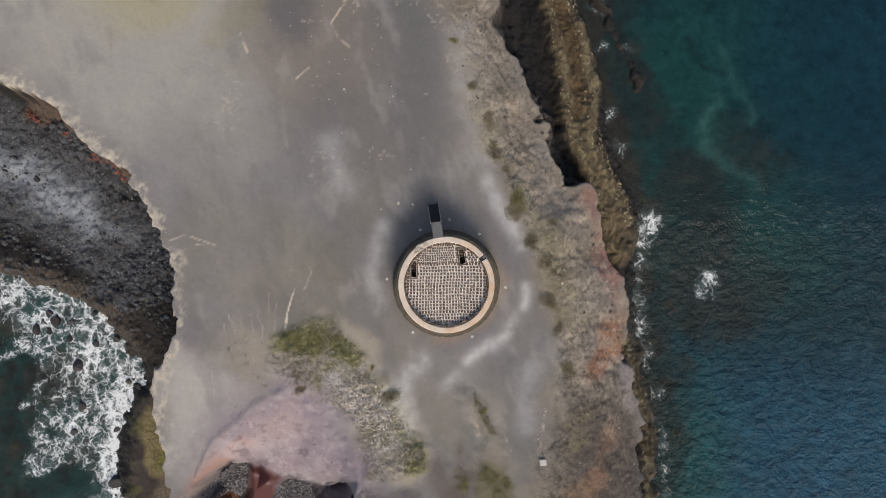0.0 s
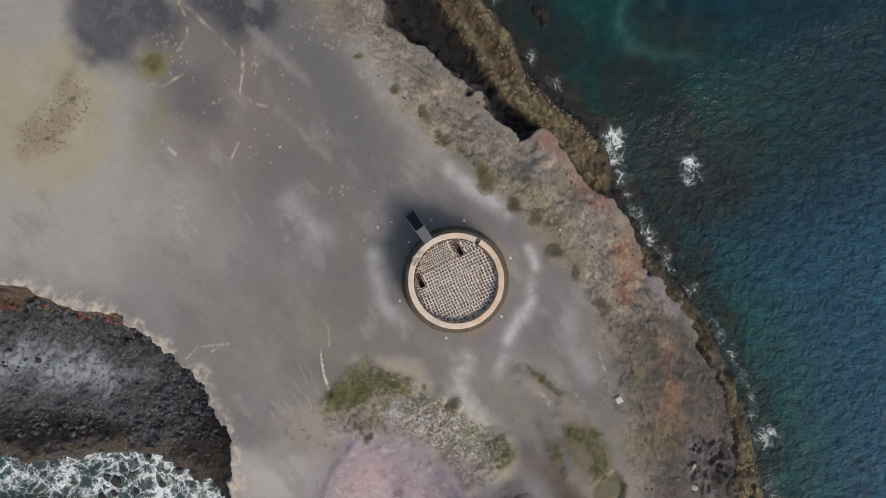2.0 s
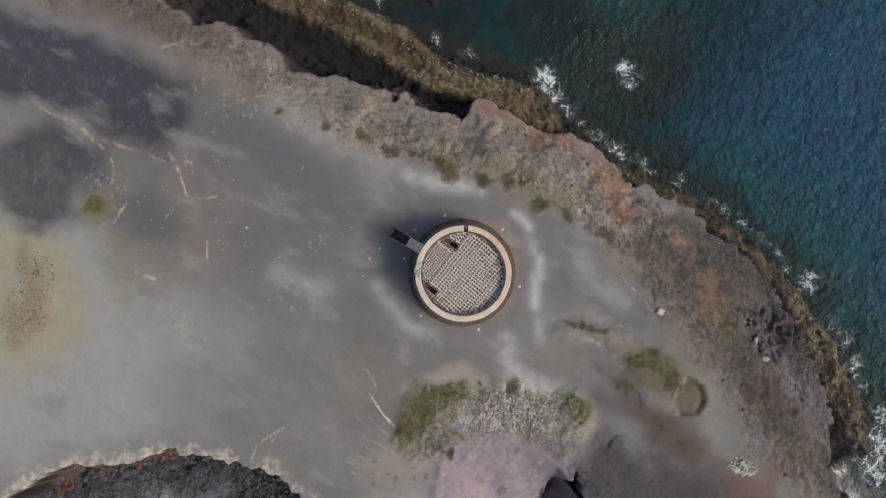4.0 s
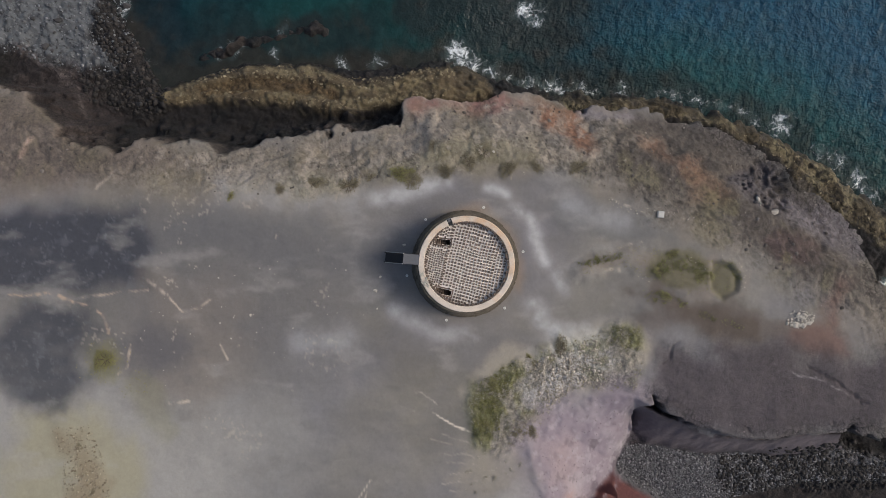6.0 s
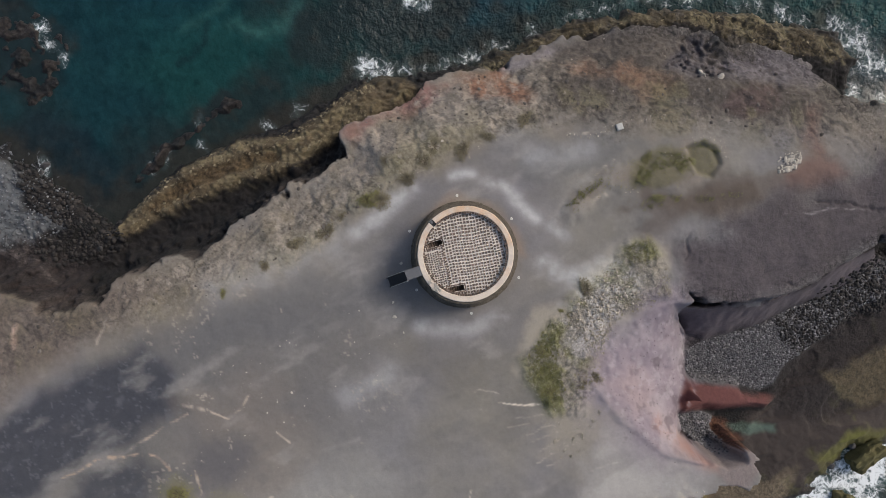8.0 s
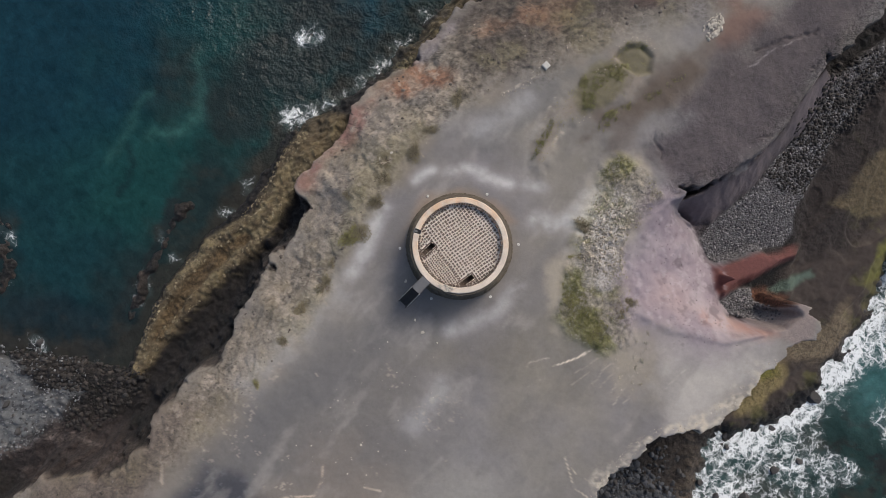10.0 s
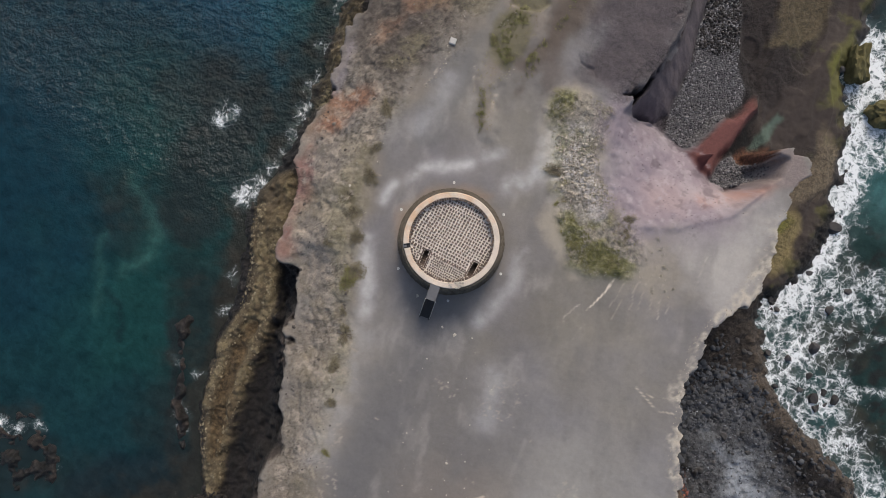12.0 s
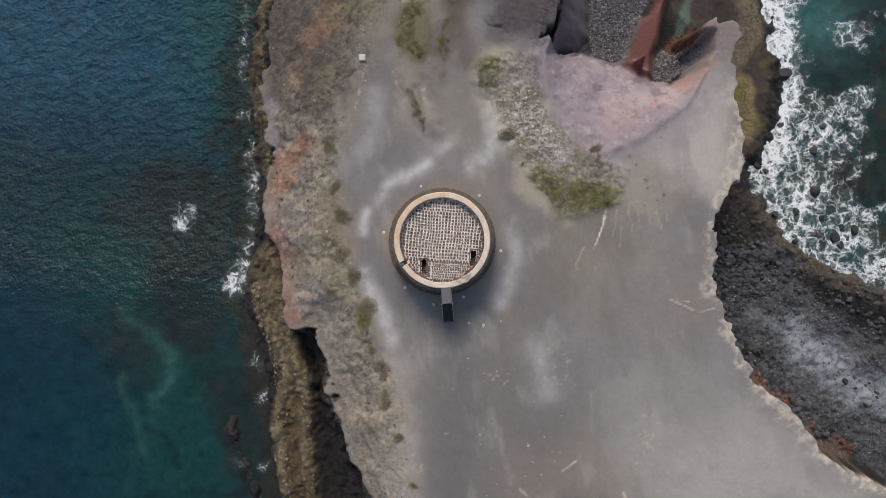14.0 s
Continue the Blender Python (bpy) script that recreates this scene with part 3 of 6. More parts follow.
    for cx, cy, r, h in ((25.6, -2.7, 1.5, 0.25), (26.2, 0.4, 1.3, 0.2)):
        blob = hump(x, y, cx, cy, r)
        z = np.where(blob > 0.15, np.maximum(z, SEA_Z - 0.75 + h * blob + 0.5 * blob * (0.5 + ledge)), z)
    return z, top, land, fall, slope_m, bank_m, brown, tan_m


def soil(x, y, z, top, land, fall, slope_m, bank_m, brown, tan_m):
    """Base colour, roughness of relief and wetness of the ground."""
    col = np.empty(x.shape + (3,))
    col[:] = C_ASH
    col *= (1 + 0.10 * fbm(x, y, 9.0, 4, 101) + 0.04 * fbm(x, y, 1.0, 3, 103))[:, None]

    col *= (1 + 0.10 * fbm(x * 0.9 + 0.25 * y, y * 0.28 - 0.2 * x, 1.6, 4, 105))[:, None]

    hue = fbm(x, y, 7.0, 4, 107)
    col *= 1 + np.outer(np.clip(hue, -1, 1), np.array((0.05, 0.03, -0.07)))

    def lay(c, m):
        col[:] = col * (1 - m[:, None]) + np.array(c) * m[:, None]
    for k, (points, c, soft, ragged, amount) in enumerate(PATCHES.values()):
        lay(c, amount * patch_mask(x, y, points, soft, ragged, 120 + k * 7))
    salt = patch_mask(x, y, PATCHES["dark_slab"][0], 0.5, 0.5, 117) + patch_mask(x, y, PATCHES["dark_hollow"][0], 0.8, 0.8, 118)
    lay((0.17, 0.175, 0.19), np.clip(salt, 0, 1) * (0.30 * smooth(0.3, 0.9, fbm(x, y, 1.3, 5, 119)) + 0.35 * smooth(0.5, 0.85, fbm(x, y, 0.32, 3, 116))))
    for k, (points, half, amount) in enumerate(DUST):
        w = near(x, y, points, half * 3)
        m = np.zeros(x.shape)
        m[w] = amount * np.exp(-(line_distance(x[w], y[w], points, False) / half) ** 2) * np.clip(0.75 + 0.5 * fbm(x[w], y[w], 1.3, 4, 300 + k), 0, 1)
        lay((0.52, 0.51, 0.51), m)
    smear = fbm(x * 0.8 + 0.3 * y, y * 0.3 - 0.25 * x, 1.5, 5, 331) + 0.5 * fbm(x, y, 6.0, 3, 332)
    lay((0.40, 0.375, 0.345), 0.34 * smooth(0.35, 1.1, smear) * (1 - slope_m) * smooth(0.5, 3.0, top) * smooth(-24, -18, y))
    lay((0.14, 0.132, 0.128), 0.30 * smooth(0.35, 1.1, -smear) * (1 - slope_m) * smooth(0.5, 3.0, top) * smooth(-24, -18, y))
    for k, (points, half, c, amount) in enumerate(LINES):
        w = near(x, y, points, half * 5)
        m = np.zeros(x.shape)
        d = line_distance(x[w] + 0.2 * fbm(x[w], y[w], 1.6, 4, 340 + k), y[w] + 0.2 * fbm(x[w], y[w], 1.6, 4, 370 + k), points, False)
        m[w] = amount * smooth(half * 1.7, half * 0.2, d) * np.clip(0.55 + 0.9 * fbm(x[w], y[w], 0.5, 3, 400 + k), 0, 1)
        lay(c, m)
    # pale crumbling lip along the western rim
    west = smooth(-18, -24, x) * smooth(-19, -16, y)
    lay((0.52, 0.46, 0.38), west * smooth(1.3, 0.1, top + 0.9 * fbm(x, y, 1.0, 5, 430)) * np.clip(0.45 + 1.1 * fbm(x, y, 0.4, 3, 431), 0, 1))
    speck = smooth(0.52, 0.85, fbm(x, y, 0.3, 2, 433) * smooth(0.1, 0.6, fbm(x, y, 3.0, 3, 434))) * smooth(17, 8, np.hypot(x + 12, y - 19)) * (1 - np.clip(salt, 0, 1)) * 0.5
    lay((0.5, 0.43, 0.35), speck)
    # mottling of the gullied slope: pale crust, brown earth, moss
    mott = 0.5 * fbm(x, y, 1.5, 5, 441) + 0.8 * strata(top, x, y, 442)
    lay((0.115, 0.097, 0.074), slope_m * 0.14 * smooth(0.15, 0.85, mott))
    lay((0.20, 0.165, 0.095), slope_m * 0.4 * smooth(0.0, 0.7, fbm(x, y, 4.0, 5, 444)) * smooth(-16, 0, y))
    lay((0.37, 0.308, 0.245), slope_m * (0.25 + 0.75 * smooth(16, 5, y)) * smooth(34, 24, y) * 0.7 * smooth(0.0, 0.65, -0.6 * fbm(x, y, 1.1, 5, 443) - 0.7 * strata(top, x, y, 446, 1.4)) * smooth(-20, -4, y))
    lay((0.27, 0.235, 0.16), slope_m * 0.75 * smooth(2.6, 5.5, top + 1.2 * fbm(x, y, 3.0, 4, 455)) * smooth(-10, -3, y) * smooth(30, 22, y))
    lay((0.19, 0.165, 0.085), slope_m * 0.45 * smooth(0.05, 0.6, fbm(x, y, 2.0, 4, 445)) * smooth(4.0, 6.0, top))
    bed = 2.6 * fbm(x * 0.9 + 0.3 * y, y * 0.55 - 0.3 * x, 3.0, 5, 454)
    tone = np.sin(np.floor(bed) * 2.7 + 0.4)
    col[:] = col * (1 + 0.12 * slope_m * tone)[:, None]
    lay((0.07, 0.057, 0.048), slope_m * 0.55 * smooth(0.90, 0.97, bed - np.floor(bed)))
    chips = fbm(x, y, 0.8, 4, 448)
    lay((0.40, 0.34, 0.28), slope_m * smooth(34, 24, y) * 0.6 * smooth(0.4, 0.58, chips) * smooth(-24, -4, y + 2 * mott))
    split = np.abs(strata(top, x, y, 456, 1.6))
    lay((0.085, 0.070, 0.057), slope_m * 0.6 * smooth(0.14, 0.03, split) * smooth(-0.3, 0.5, fbm(x, y, 2.4, 4, 457)))
    lay((0.055, 0.046, 0.04), slope_m * 0.5 * smooth(-2, -8, y) * smooth(0.40, 0.62, -chips + 0.25 * mott))
    nick = np.abs(fbm(x * 0.8 + 0.5 * y, y - 0.5 * x, 1.0, 4, 450))
    lay((0.06, 0.05, 0.043), slope_m * 0.7 * smooth(0.08, 0.02, nick) * smooth(-0.2, 0.5, fbm(x, y, 3.2, 3, 453)))
    lay((0.20, 0.195, 0.065), bank_m * 0.7 * smooth(-0.15, 0.5, fbm(x, y, 1.6, 4, 447) + 0.7 * smooth(2.0, 0.2, line_distance(x, y, [(-15.5, -6.8), (-11, -6.4), (-8, -9.4), (-4, -15.6), (-3.6, -18.6)], False))))
    lay((0.18, 0.16, 0.12), bank_m * 0.3 * smooth(0.2, 0.7, fbm(x, y, 0.55, 3, 449)))
    # below the rim: near-black lava, its colour also standing in for cliff shade
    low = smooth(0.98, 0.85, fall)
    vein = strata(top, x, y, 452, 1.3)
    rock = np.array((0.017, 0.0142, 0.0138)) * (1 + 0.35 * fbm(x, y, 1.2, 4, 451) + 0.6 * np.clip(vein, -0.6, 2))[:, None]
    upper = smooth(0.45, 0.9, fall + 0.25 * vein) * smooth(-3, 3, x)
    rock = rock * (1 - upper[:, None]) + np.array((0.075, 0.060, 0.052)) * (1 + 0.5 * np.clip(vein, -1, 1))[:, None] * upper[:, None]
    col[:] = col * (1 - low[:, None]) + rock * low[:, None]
    for k, (key, (points, c, soft, ragged, amount)) in enumerate(CLIFF_PATCHES.items()):
        m = amount * patch_mask(x, y, points, soft, ragged, 500 + k * 7)
        lay(c, m if key in ("pink_slope", "rose_band", "red_soil", "red_ridge", "shingle", "shingle_pool") else m * low)
    grainy = strata(land, x, y, 602)
    tan_m = tan_m * (1 - 0.8 * patch_mask(x, y, CLIFF_PATCHES["rust_gutter"][0], 0.4, 0.5, 600))
    lay((0.27, 0.22, 0.125), tan_m * low * 0.5 * smooth(0.0, 0.5, 0.6 * fbm(x, y, 0.9, 4, 601) + 0.7 * grainy))
    lay((0.055, 0.040, 0.025), tan_m * low * 0.55 * smooth(0.05, 0.5, 0.5 * fbm(x, y, 0.8, 4, 603) - 0.8 * grainy))
    strip_m = patch_mask(x, y, CLIFF_PATCHES["ochre_strip"][0], 0.6, 1.2, 606) * low
    lay((0.27, 0.225, 0.13), strip_m * 0.75 * smooth(-0.1, 0.4, fbm(x, y, 1.2, 5, 608)))
    lay((0.145, 0.125, 0.105), strip_m * 0.7 * smooth(0.45, 0.7, fbm(x, y, 1.9, 4, 609)))
    lay((0.018, 0.015, 0.013), strip_m * 0.85 * smooth(0.16, 0.05, np.abs(fbm(x, y, 1.1, 4, 612))))
    northern = smooth(0.0, 0.8, patch_mask(x, y, CLIFF_PATCHES["north_brown"][0], 0.8, 1.5, 604)) * low
    lay((0.15, 0.125, 0.118), northern * 0.7 * smooth(0.1, 0.8, vein))
    lay((0.022, 0.018, 0.019), northern * 0.8 * smooth(0.1, 0.8, -vein))
    brown = brown * (1 - 0.75 * patch_mask(x, y, CLIFF_PATCHES["dark_shelf"][0], 1.4, 1.6, 616))
    for key in ("moss_rock", "tan_cliff"):
        brown = brown * (1 - 0.85 * patch_mask(x, y, CLIFF_PATCHES[key][0], 1.0, 1.0, 627))
    facet = 0.7 * fbm(x * 1.1 + 0.4 * y, y * 0.6 - 0.25 * x, 4.5, 6, 605) + 0.35 * shelf_steps(x, y)[1]
    lay((0.036, 0.027, 0.022), brown * 0.5 * smooth(0.1, 0.6, facet))
    lay((0.11, 0.088, 0.071), brown * 0.3 * smooth(0.0, 0.7, -facet))
    lay((0.105, 0.10, 0.030), brown * 0.6 * smooth(0.45, 0.9, fbm(x, y, 2.6, 5, 607) + 0.6 * smooth(4.0, 1.5, land)))
    lay((0.075, 0.058, 0.048), smooth(0.5, -0.5, land) * 0.75 * smooth(-0.2, 0.6, fbm(x, y, 1.2, 4, 614)))
    wet = low * smooth(1.5, 0.2, land) * smooth(-6.3, -7.4, z)
    col[:] = col * (1 - 0.45 * wet[:, None])
    rough = np.clip(low + 0.3 * patch_mask(x, y, PATCHES["tongue_rock"][0], 0.5, 0.7, 610) + 0.7 * smooth(2.2, 0.2, top) * smooth(-18, -21, y) * smooth(-14, -11, x) + 0.55 * slope_m + 0.8 * bank_m + 0.42 * patch_mask(x, y, PATCHES["mauve_south"][0], 1.5, 1.0, 611), 0.05, 1)
    slope_p = patch_mask(x, y, PINK_TOP + PINK_FOOT[::-1], 0.8, 0.6, 623)
    lay((0.42, 0.37, 0.385), 0.5 * slope_p * smooth(0.0, 0.8, fbm(x, y, 3.5, 4, 624)))
    lay((0.13, 0.10, 0.115), 0.6 * slope_p * smooth(0.15, 0.6, fbm(x, y, 1.3, 5, 625)) * smooth(-0.4, 0.3, fbm(x, y, 4.5, 3, 626)))
    lay((0.40, 0.35, 0.37), 0.5 * slope_p * smooth(0.35, 0.6, fbm(x, y, 0.6, 4, 628)))
    pebbly = smooth(0.55, 0.8, fbm(x, y, 0.35, 2, 619)) * patch_mask(x, y, PATCHES["lilac_fade"][0], 1.0, 1.5, 620) * smooth(0.1, 0.6, fbm(x, y, 2.4, 3, 621))
    lay((0.13, 0.11, 0.11), 0.4 * pebbly)
    for key in ("pink_slope", "red_soil", "red_ridge", "mauve_terrace", "north_sand"):
        rough = rough * (1 - 0.8 * patch_mask(x, y, CLIFF_PATCHES[key][0], 0.6, 0.4, 613))
    # fine grey sand in the middle of the western beach
    sand = smooth(0.1, 3.0, line_distance(x, y, [(-29.6, 0.4), (-33, 0.2), (-36.6, 0.6), (-41, 3), (-48, 6.6), (-60, 14), (-60, 20), (-46, 12.6), (-42, 11), (-37.6, 8.2), (-33, 4.6)], True) + 1.2 * fbm(x, y, 2.5, 4, 615)) * low
    lay((0.27, 0.295, 0.325), 0.9 * sand)
    shore_n = patch_mask(x, y, CLIFF_PATCHES["north_sand"][0], 0.6, 1.4, 618) * low
    lay((0.055, 0.056, 0.06), 0.75 * np.maximum(shore_n, 0.8 * sand) * smooth(0.25, 0.75, fbm(x, y, 0.9, 5, 622)))
    lay((0.105, 0.083, 0.064), low * smooth(-24, -27, x) * smooth(-11, -8, y) * smooth(3.2, 1.4, land + 0.8 * fbm(x, y, 1.8, 4, 617)) * 0.8)
    rough = rough * (1 - 0.5 * sand) * (1 - 0.85 * brown) * (1 - 0.45 * tan_m)
    return np.clip(col, 0.01, 0.9), rough, wet


# ---------------------------------------------------------------- materials
def nodes_of(name):
    m = bpy.data.materials.new(name)
    m.use_nodes = True
    return m, m.node_tree, m.node_tree.nodes["Principled BSDF"]


def tex(tree, kind, scale, detail=4.0, rough=0.55, coord="Object"):
    c = tree.nodes.new("ShaderNodeTexCoord")
    n = tree.nodes.new(kind)
    n.inputs["Scale"].default_value = scale
    if kind == "ShaderNodeTexNoise":
        n.inputs["Detail"].default_value, n.inputs["Roughness"].default_value = detail, rough
    tree.links.new(c.outputs[coord], n.inputs["Vector"])
    return n


def calc(tree, op, a, b=None, c=None):
    n = tree.nodes.new("ShaderNodeMath")
    n.operation = op
    for k, v in enumerate((a, b, c)):
        if v is None:
            continue
        if isinstance(v, (int, float)):
            n.inputs[k].default_value = v
        else:
            tree.links.new(v, n.inputs[k])
    return n.outputs[0]


def ramp(tree, fac, stops):
    n = tree.nodes.new("ShaderNodeValToRGB")
    while len(n.color_ramp.elements) < len(stops):
        n.color_ramp.elements.new(0.5)
    for e, (p, c) in zip(n.color_ramp.elements, stops):
        e.position, e.color = p, (*c, 1) if len(c) == 3 else c
    tree.links.new(fac, n.inputs[0])
    return n.outputs[0]


def mix(tree, fac, a, b, blend="MIX"):
    n = tree.nodes.new("ShaderNodeMix")
    n.data_type, n.blend_type = "RGBA", blend
    for k, v in ((0, fac), (6, a), (7, b)):
        if isinstance(v, (int, float)):
            n.inputs[k].default_value = v
        elif isinstance(v, tuple):
            n.inputs[k].default_value = (*v, 1)
        else:
            tree.links.new(v, n.inputs[k])
    return n.outputs[2]


def bump(tree, bsdf, height, strength, distance=0.05):
    n = tree.nodes.new("ShaderNodeBump")
    n.inputs["Distance"].default_value = distance
    if isinstance(strength, (int, float)):
        n.inputs["Strength"].default_value = strength
    else:
        tree.links.new(strength, n.inputs["Strength"])
    tree.links.new(height, n.inputs["Height"])
    tree.links.new(n.outputs[0], bsdf.inputs["Normal"])


def attribute(tree, name):
    n = tree.nodes.new("ShaderNodeAttribute")
    n.attribute_name = name
    return n


def simple(name, colour, rough=0.8, scale=3.0, vary=0.35, metal=0.0, relief=0.3, fine=30.0, per_object=0.0):
    """Paint, plaster, stone or metal with stains and grain at two sizes."""
    m, tree, p = nodes_of(name)
    a, b = tex(tree, "ShaderNodeTexNoise", scale), tex(tree, "ShaderNodeTexNoise", fine)
    f = calc(tree, "MULTIPLY_ADD", a.outputs[0], vary * 1.6, 1.0 - vary * 0.8)
    f = calc(tree, "MULTIPLY", f, calc(tree, "MULTIPLY_ADD", b.outputs[0], vary, 1.0 - vary * 0.5))
    if per_object:
        info = tree.nodes.new("ShaderNodeObjectInfo")
        f = calc(tree, "MULTIPLY", f, calc(tree, "MULTIPLY_ADD", info.outputs["Random"], 2 * per_object, 1 - per_object))
    tree.links.new(mix(tree, 1.0, colour, f, "MULTIPLY"), p.inputs["Base Color"])
    p.inputs["Roughness"].default_value, p.inputs["Metallic"].default_value = rough, metal
    bump(tree, p, b.outputs[0], relief, 0.02)
    return m


def ground_material():
    m, tree, p = nodes_of("volcanic_ground")
    s, r, w = attribute(tree, "soil"), attribute(tree, "craggy"), attribute(tree, "wet")
    n1, n2, n3 = tex(tree, "ShaderNodeTexNoise", 0.9, 6), tex(tree, "ShaderNodeTexNoise", 3.2, 8, 0.68), tex(tree, "ShaderNodeTexNoise", 14.0, 5, 0.7)
    v = tex(tree, "ShaderNodeTexVoronoi", 2.4)
    v.feature = "DISTANCE_TO_EDGE"
    cragf = calc(tree, "MULTIPLY_ADD", r.outputs["Fac"], 1.0, 0.10)
    f = calc(tree, "MULTIPLY_ADD", calc(tree, "SUBTRACT", n1.outputs[0], 0.5), calc(tree, "MULTIPLY", cragf, 0.8), 1.0)
    f = calc(tree, "MULTIPLY", f, calc(tree, "MULTIPLY_ADD", calc(tree, "SUBTRACT", n2.outputs[0], 0.5), calc(tree, "MULTIPLY", cragf, 2.3), 1.0))
    f = calc(tree, "MULTIPLY", f, calc(tree, "MULTIPLY_ADD", calc(tree, "SUBTRACT", n3.outputs[0], 0.5), calc(tree, "MULTIPLY_ADD", r.outputs["Fac"], 1.2, 0.30), 1.0))
    seam = tex(tree, "ShaderNodeTexVoronoi", 1.5)
    seam.feature = "DISTANCE_TO_EDGE"
    shift = tree.nodes.new("ShaderNodeVectorMath")
    shift.operation = "MULTIPLY_ADD"
    tree.links.new(n1.outputs["Color"], shift.inputs[0])
    shift.inputs[1].default_value = (1.6, 1.6, 1.6)
    tree.links.new(seam.inputs["Vector"].links[0].from_socket, shift.inputs[2])
    for node in (seam, v):
        tree.links.new(shift.outputs[0], node.inputs["Vector"])
    open_seam = calc(tree, "MULTIPLY_ADD", calc(tree, "MINIMUM", seam.outputs[0], 0.09), 11.0, -0.99)
    f = calc(tree, "MULTIPLY", f, calc(tree, "MULTIPLY_ADD", open_seam, calc(tree, "MULTIPLY", calc(tree, "MAXIMUM", calc(tree, "MULTIPLY_ADD", r.outputs["Fac"], 2.0, -1.0), 0.0), calc(tree, "MULTIPLY", n1.outputs[0], 1.1)), 1.0))
    col = mix(tree, 1.0, s.outputs["Color"], calc(tree, "MAXIMUM", f, 0.12), "MULTIPLY")
    tree.links.new(col, p.inputs["Base Color"])
    tree.links.new(calc(tree, "MULTIPLY_ADD", w.outputs["Fac"], -0.5, 0.92), p.inputs["Roughness"])
    crack = calc(tree, "MINIMUM", v.outputs[0], 0.12)
    h = calc(tree, "ADD", calc(tree, "MULTIPLY_ADD", n2.outputs[0], 1.0, calc(tree, "MULTIPLY", n3.outputs[0], 0.25)), calc(tree, "MULTIPLY", crack, 2.0))
    bump(tree, p, h, calc(tree, "MULTIPLY_ADD", r.outputs["Fac"], 0.85, 0.07), 0.22)
    return m


def sea_material():
    m, tree, p = nodes_of("sea_water")
    c, f = attribute(tree, "water"), attribute(tree, "foam")
    n1 = tex(tree, "ShaderNodeTexNoise", 0.55, 5, 0.6)
    w1, w2 = tex(tree, "ShaderNodeTexNoise", 1.0, 4, 0.55), tex(tree, "ShaderNodeTexNoise", 4.2, 3, 0.6)
    warp = tex(tree, "ShaderNodeTexNoise", 0.5, 5)
    veil, curd = tex(tree, "ShaderNodeTexNoise", 0.9, 9, 0.62), tex(tree, "ShaderNodeTexNoise", 2.6, 7, 0.72)
    for n in (veil, curd):
        vm = tree.nodes.new("ShaderNodeVectorMath")
        vm.operation = "MULTIPLY_ADD"
        tree.links.new(warp.outputs["Color"], vm.inputs[0])
        vm.inputs[1].default_value = (2.4, 2.4, 2.4)
        tree.links.new(n.inputs["Vector"].links[0].from_socket, vm.inputs[2])
        tree.links.new(vm.outputs[0], n.inputs["Vector"])
    lace = None
    for size, reach, weight in ((0.8, 3.6, 0.50), (2.3, 3.0, 0.46)):
        cell = tex(tree, "ShaderNodeTexVoronoi", size)
        cell.feature = "DISTANCE_TO_EDGE"
        tree.links.new(veil.inputs["Vector"].links[0].from_socket, cell.inputs["Vector"])
        web = calc(tree, "MULTIPLY", calc(tree, "MAXIMUM", calc(tree, "MULTIPLY_ADD", cell.outputs[0], -reach, 1.0), 0.0), weight)
        lace = web if lace is None else calc(tree, "ADD", lace, web)
    level = calc(tree, "ADD", calc(tree, "MULTIPLY_ADD", f.outputs["Fac"], 1.05, -1.06), calc(tree, "ADD", lace, calc(tree, "MULTIPLY_ADD", curd.outputs[0], 1.5, -0.75)))
    level = calc(tree, "ADD", level, calc(tree, "MULTIPLY_ADD", veil.outputs[0], 0.9, -0.45))
    fleck = ramp(tree, level, [(0.0, (0, 0, 0)), (0.25, (0.16, 0.16, 0.16)), (0.75, (1, 1, 1))])
    fleck = calc(tree, "MULTIPLY", fleck, calc(tree, "MINIMUM", calc(tree, "MULTIPLY", f.outputs["Fac"], 3.0), 1.0))
    body = mix(tree, 1.0, c.outputs["Color"], calc(tree, "MULTIPLY", calc(tree, "MULTIPLY_ADD", n1.outputs[0], 0.9, 0.55), calc(tree, "MULTIPLY_ADD", veil.outputs[0], 1.3, 0.35)), "MULTIPLY")
    tree.links.new(mix(tree, fleck, body, (0.82, 0.85, 0.86)), p.inputs["Base Color"])
    tree.links.new(calc(tree, "MULTIPLY_ADD", fleck, 0.6, 0.06), p.inputs["Roughness"])
    p.inputs["IOR"].default_value = 1.33
    p.inputs["Specular IOR Level"].default_value = 0.42
    h = calc(tree, "ADD", w1.outputs[0], calc(tree, "MULTIPLY", w2.outputs[0], 0.3))
    bump(tree, p, h, attribute(tree, "swell").outputs["Fac"], 1.05)
    return m


M_GROUND, M_SEA = ground_material(), sea_material()
M_PLASTER = simple("cream_plaster", (0.70, 0.58, 0.47), 0.9, 1.1, 0.35, relief=0.25, fine=14)
tree, p = M_PLASTER.node_tree, M_PLASTER.node_tree.nodes["Principled BSDF"]
place = tree.nodes.new("ShaderNodeSeparateXYZ")
tree.links.new(tex(tree, "ShaderNodeTexNoise", 1.0).inputs["Vector"].links[0].from_socket, place.inputs[0])
drift = calc(tree, "MULTIPLY_ADD", place.outputs[0], 0.030, calc(tree, "MULTIPLY", place.outputs[1], -0.022))
stain = ramp(tree, calc(tree, "ADD", tex(tree, "ShaderNodeTexNoise", 0.75, 6, 0.6).outputs[0], drift), [(0.5, (0.98, 1, 1.02)), (0.70, (0.95, 0.79, 0.65))])
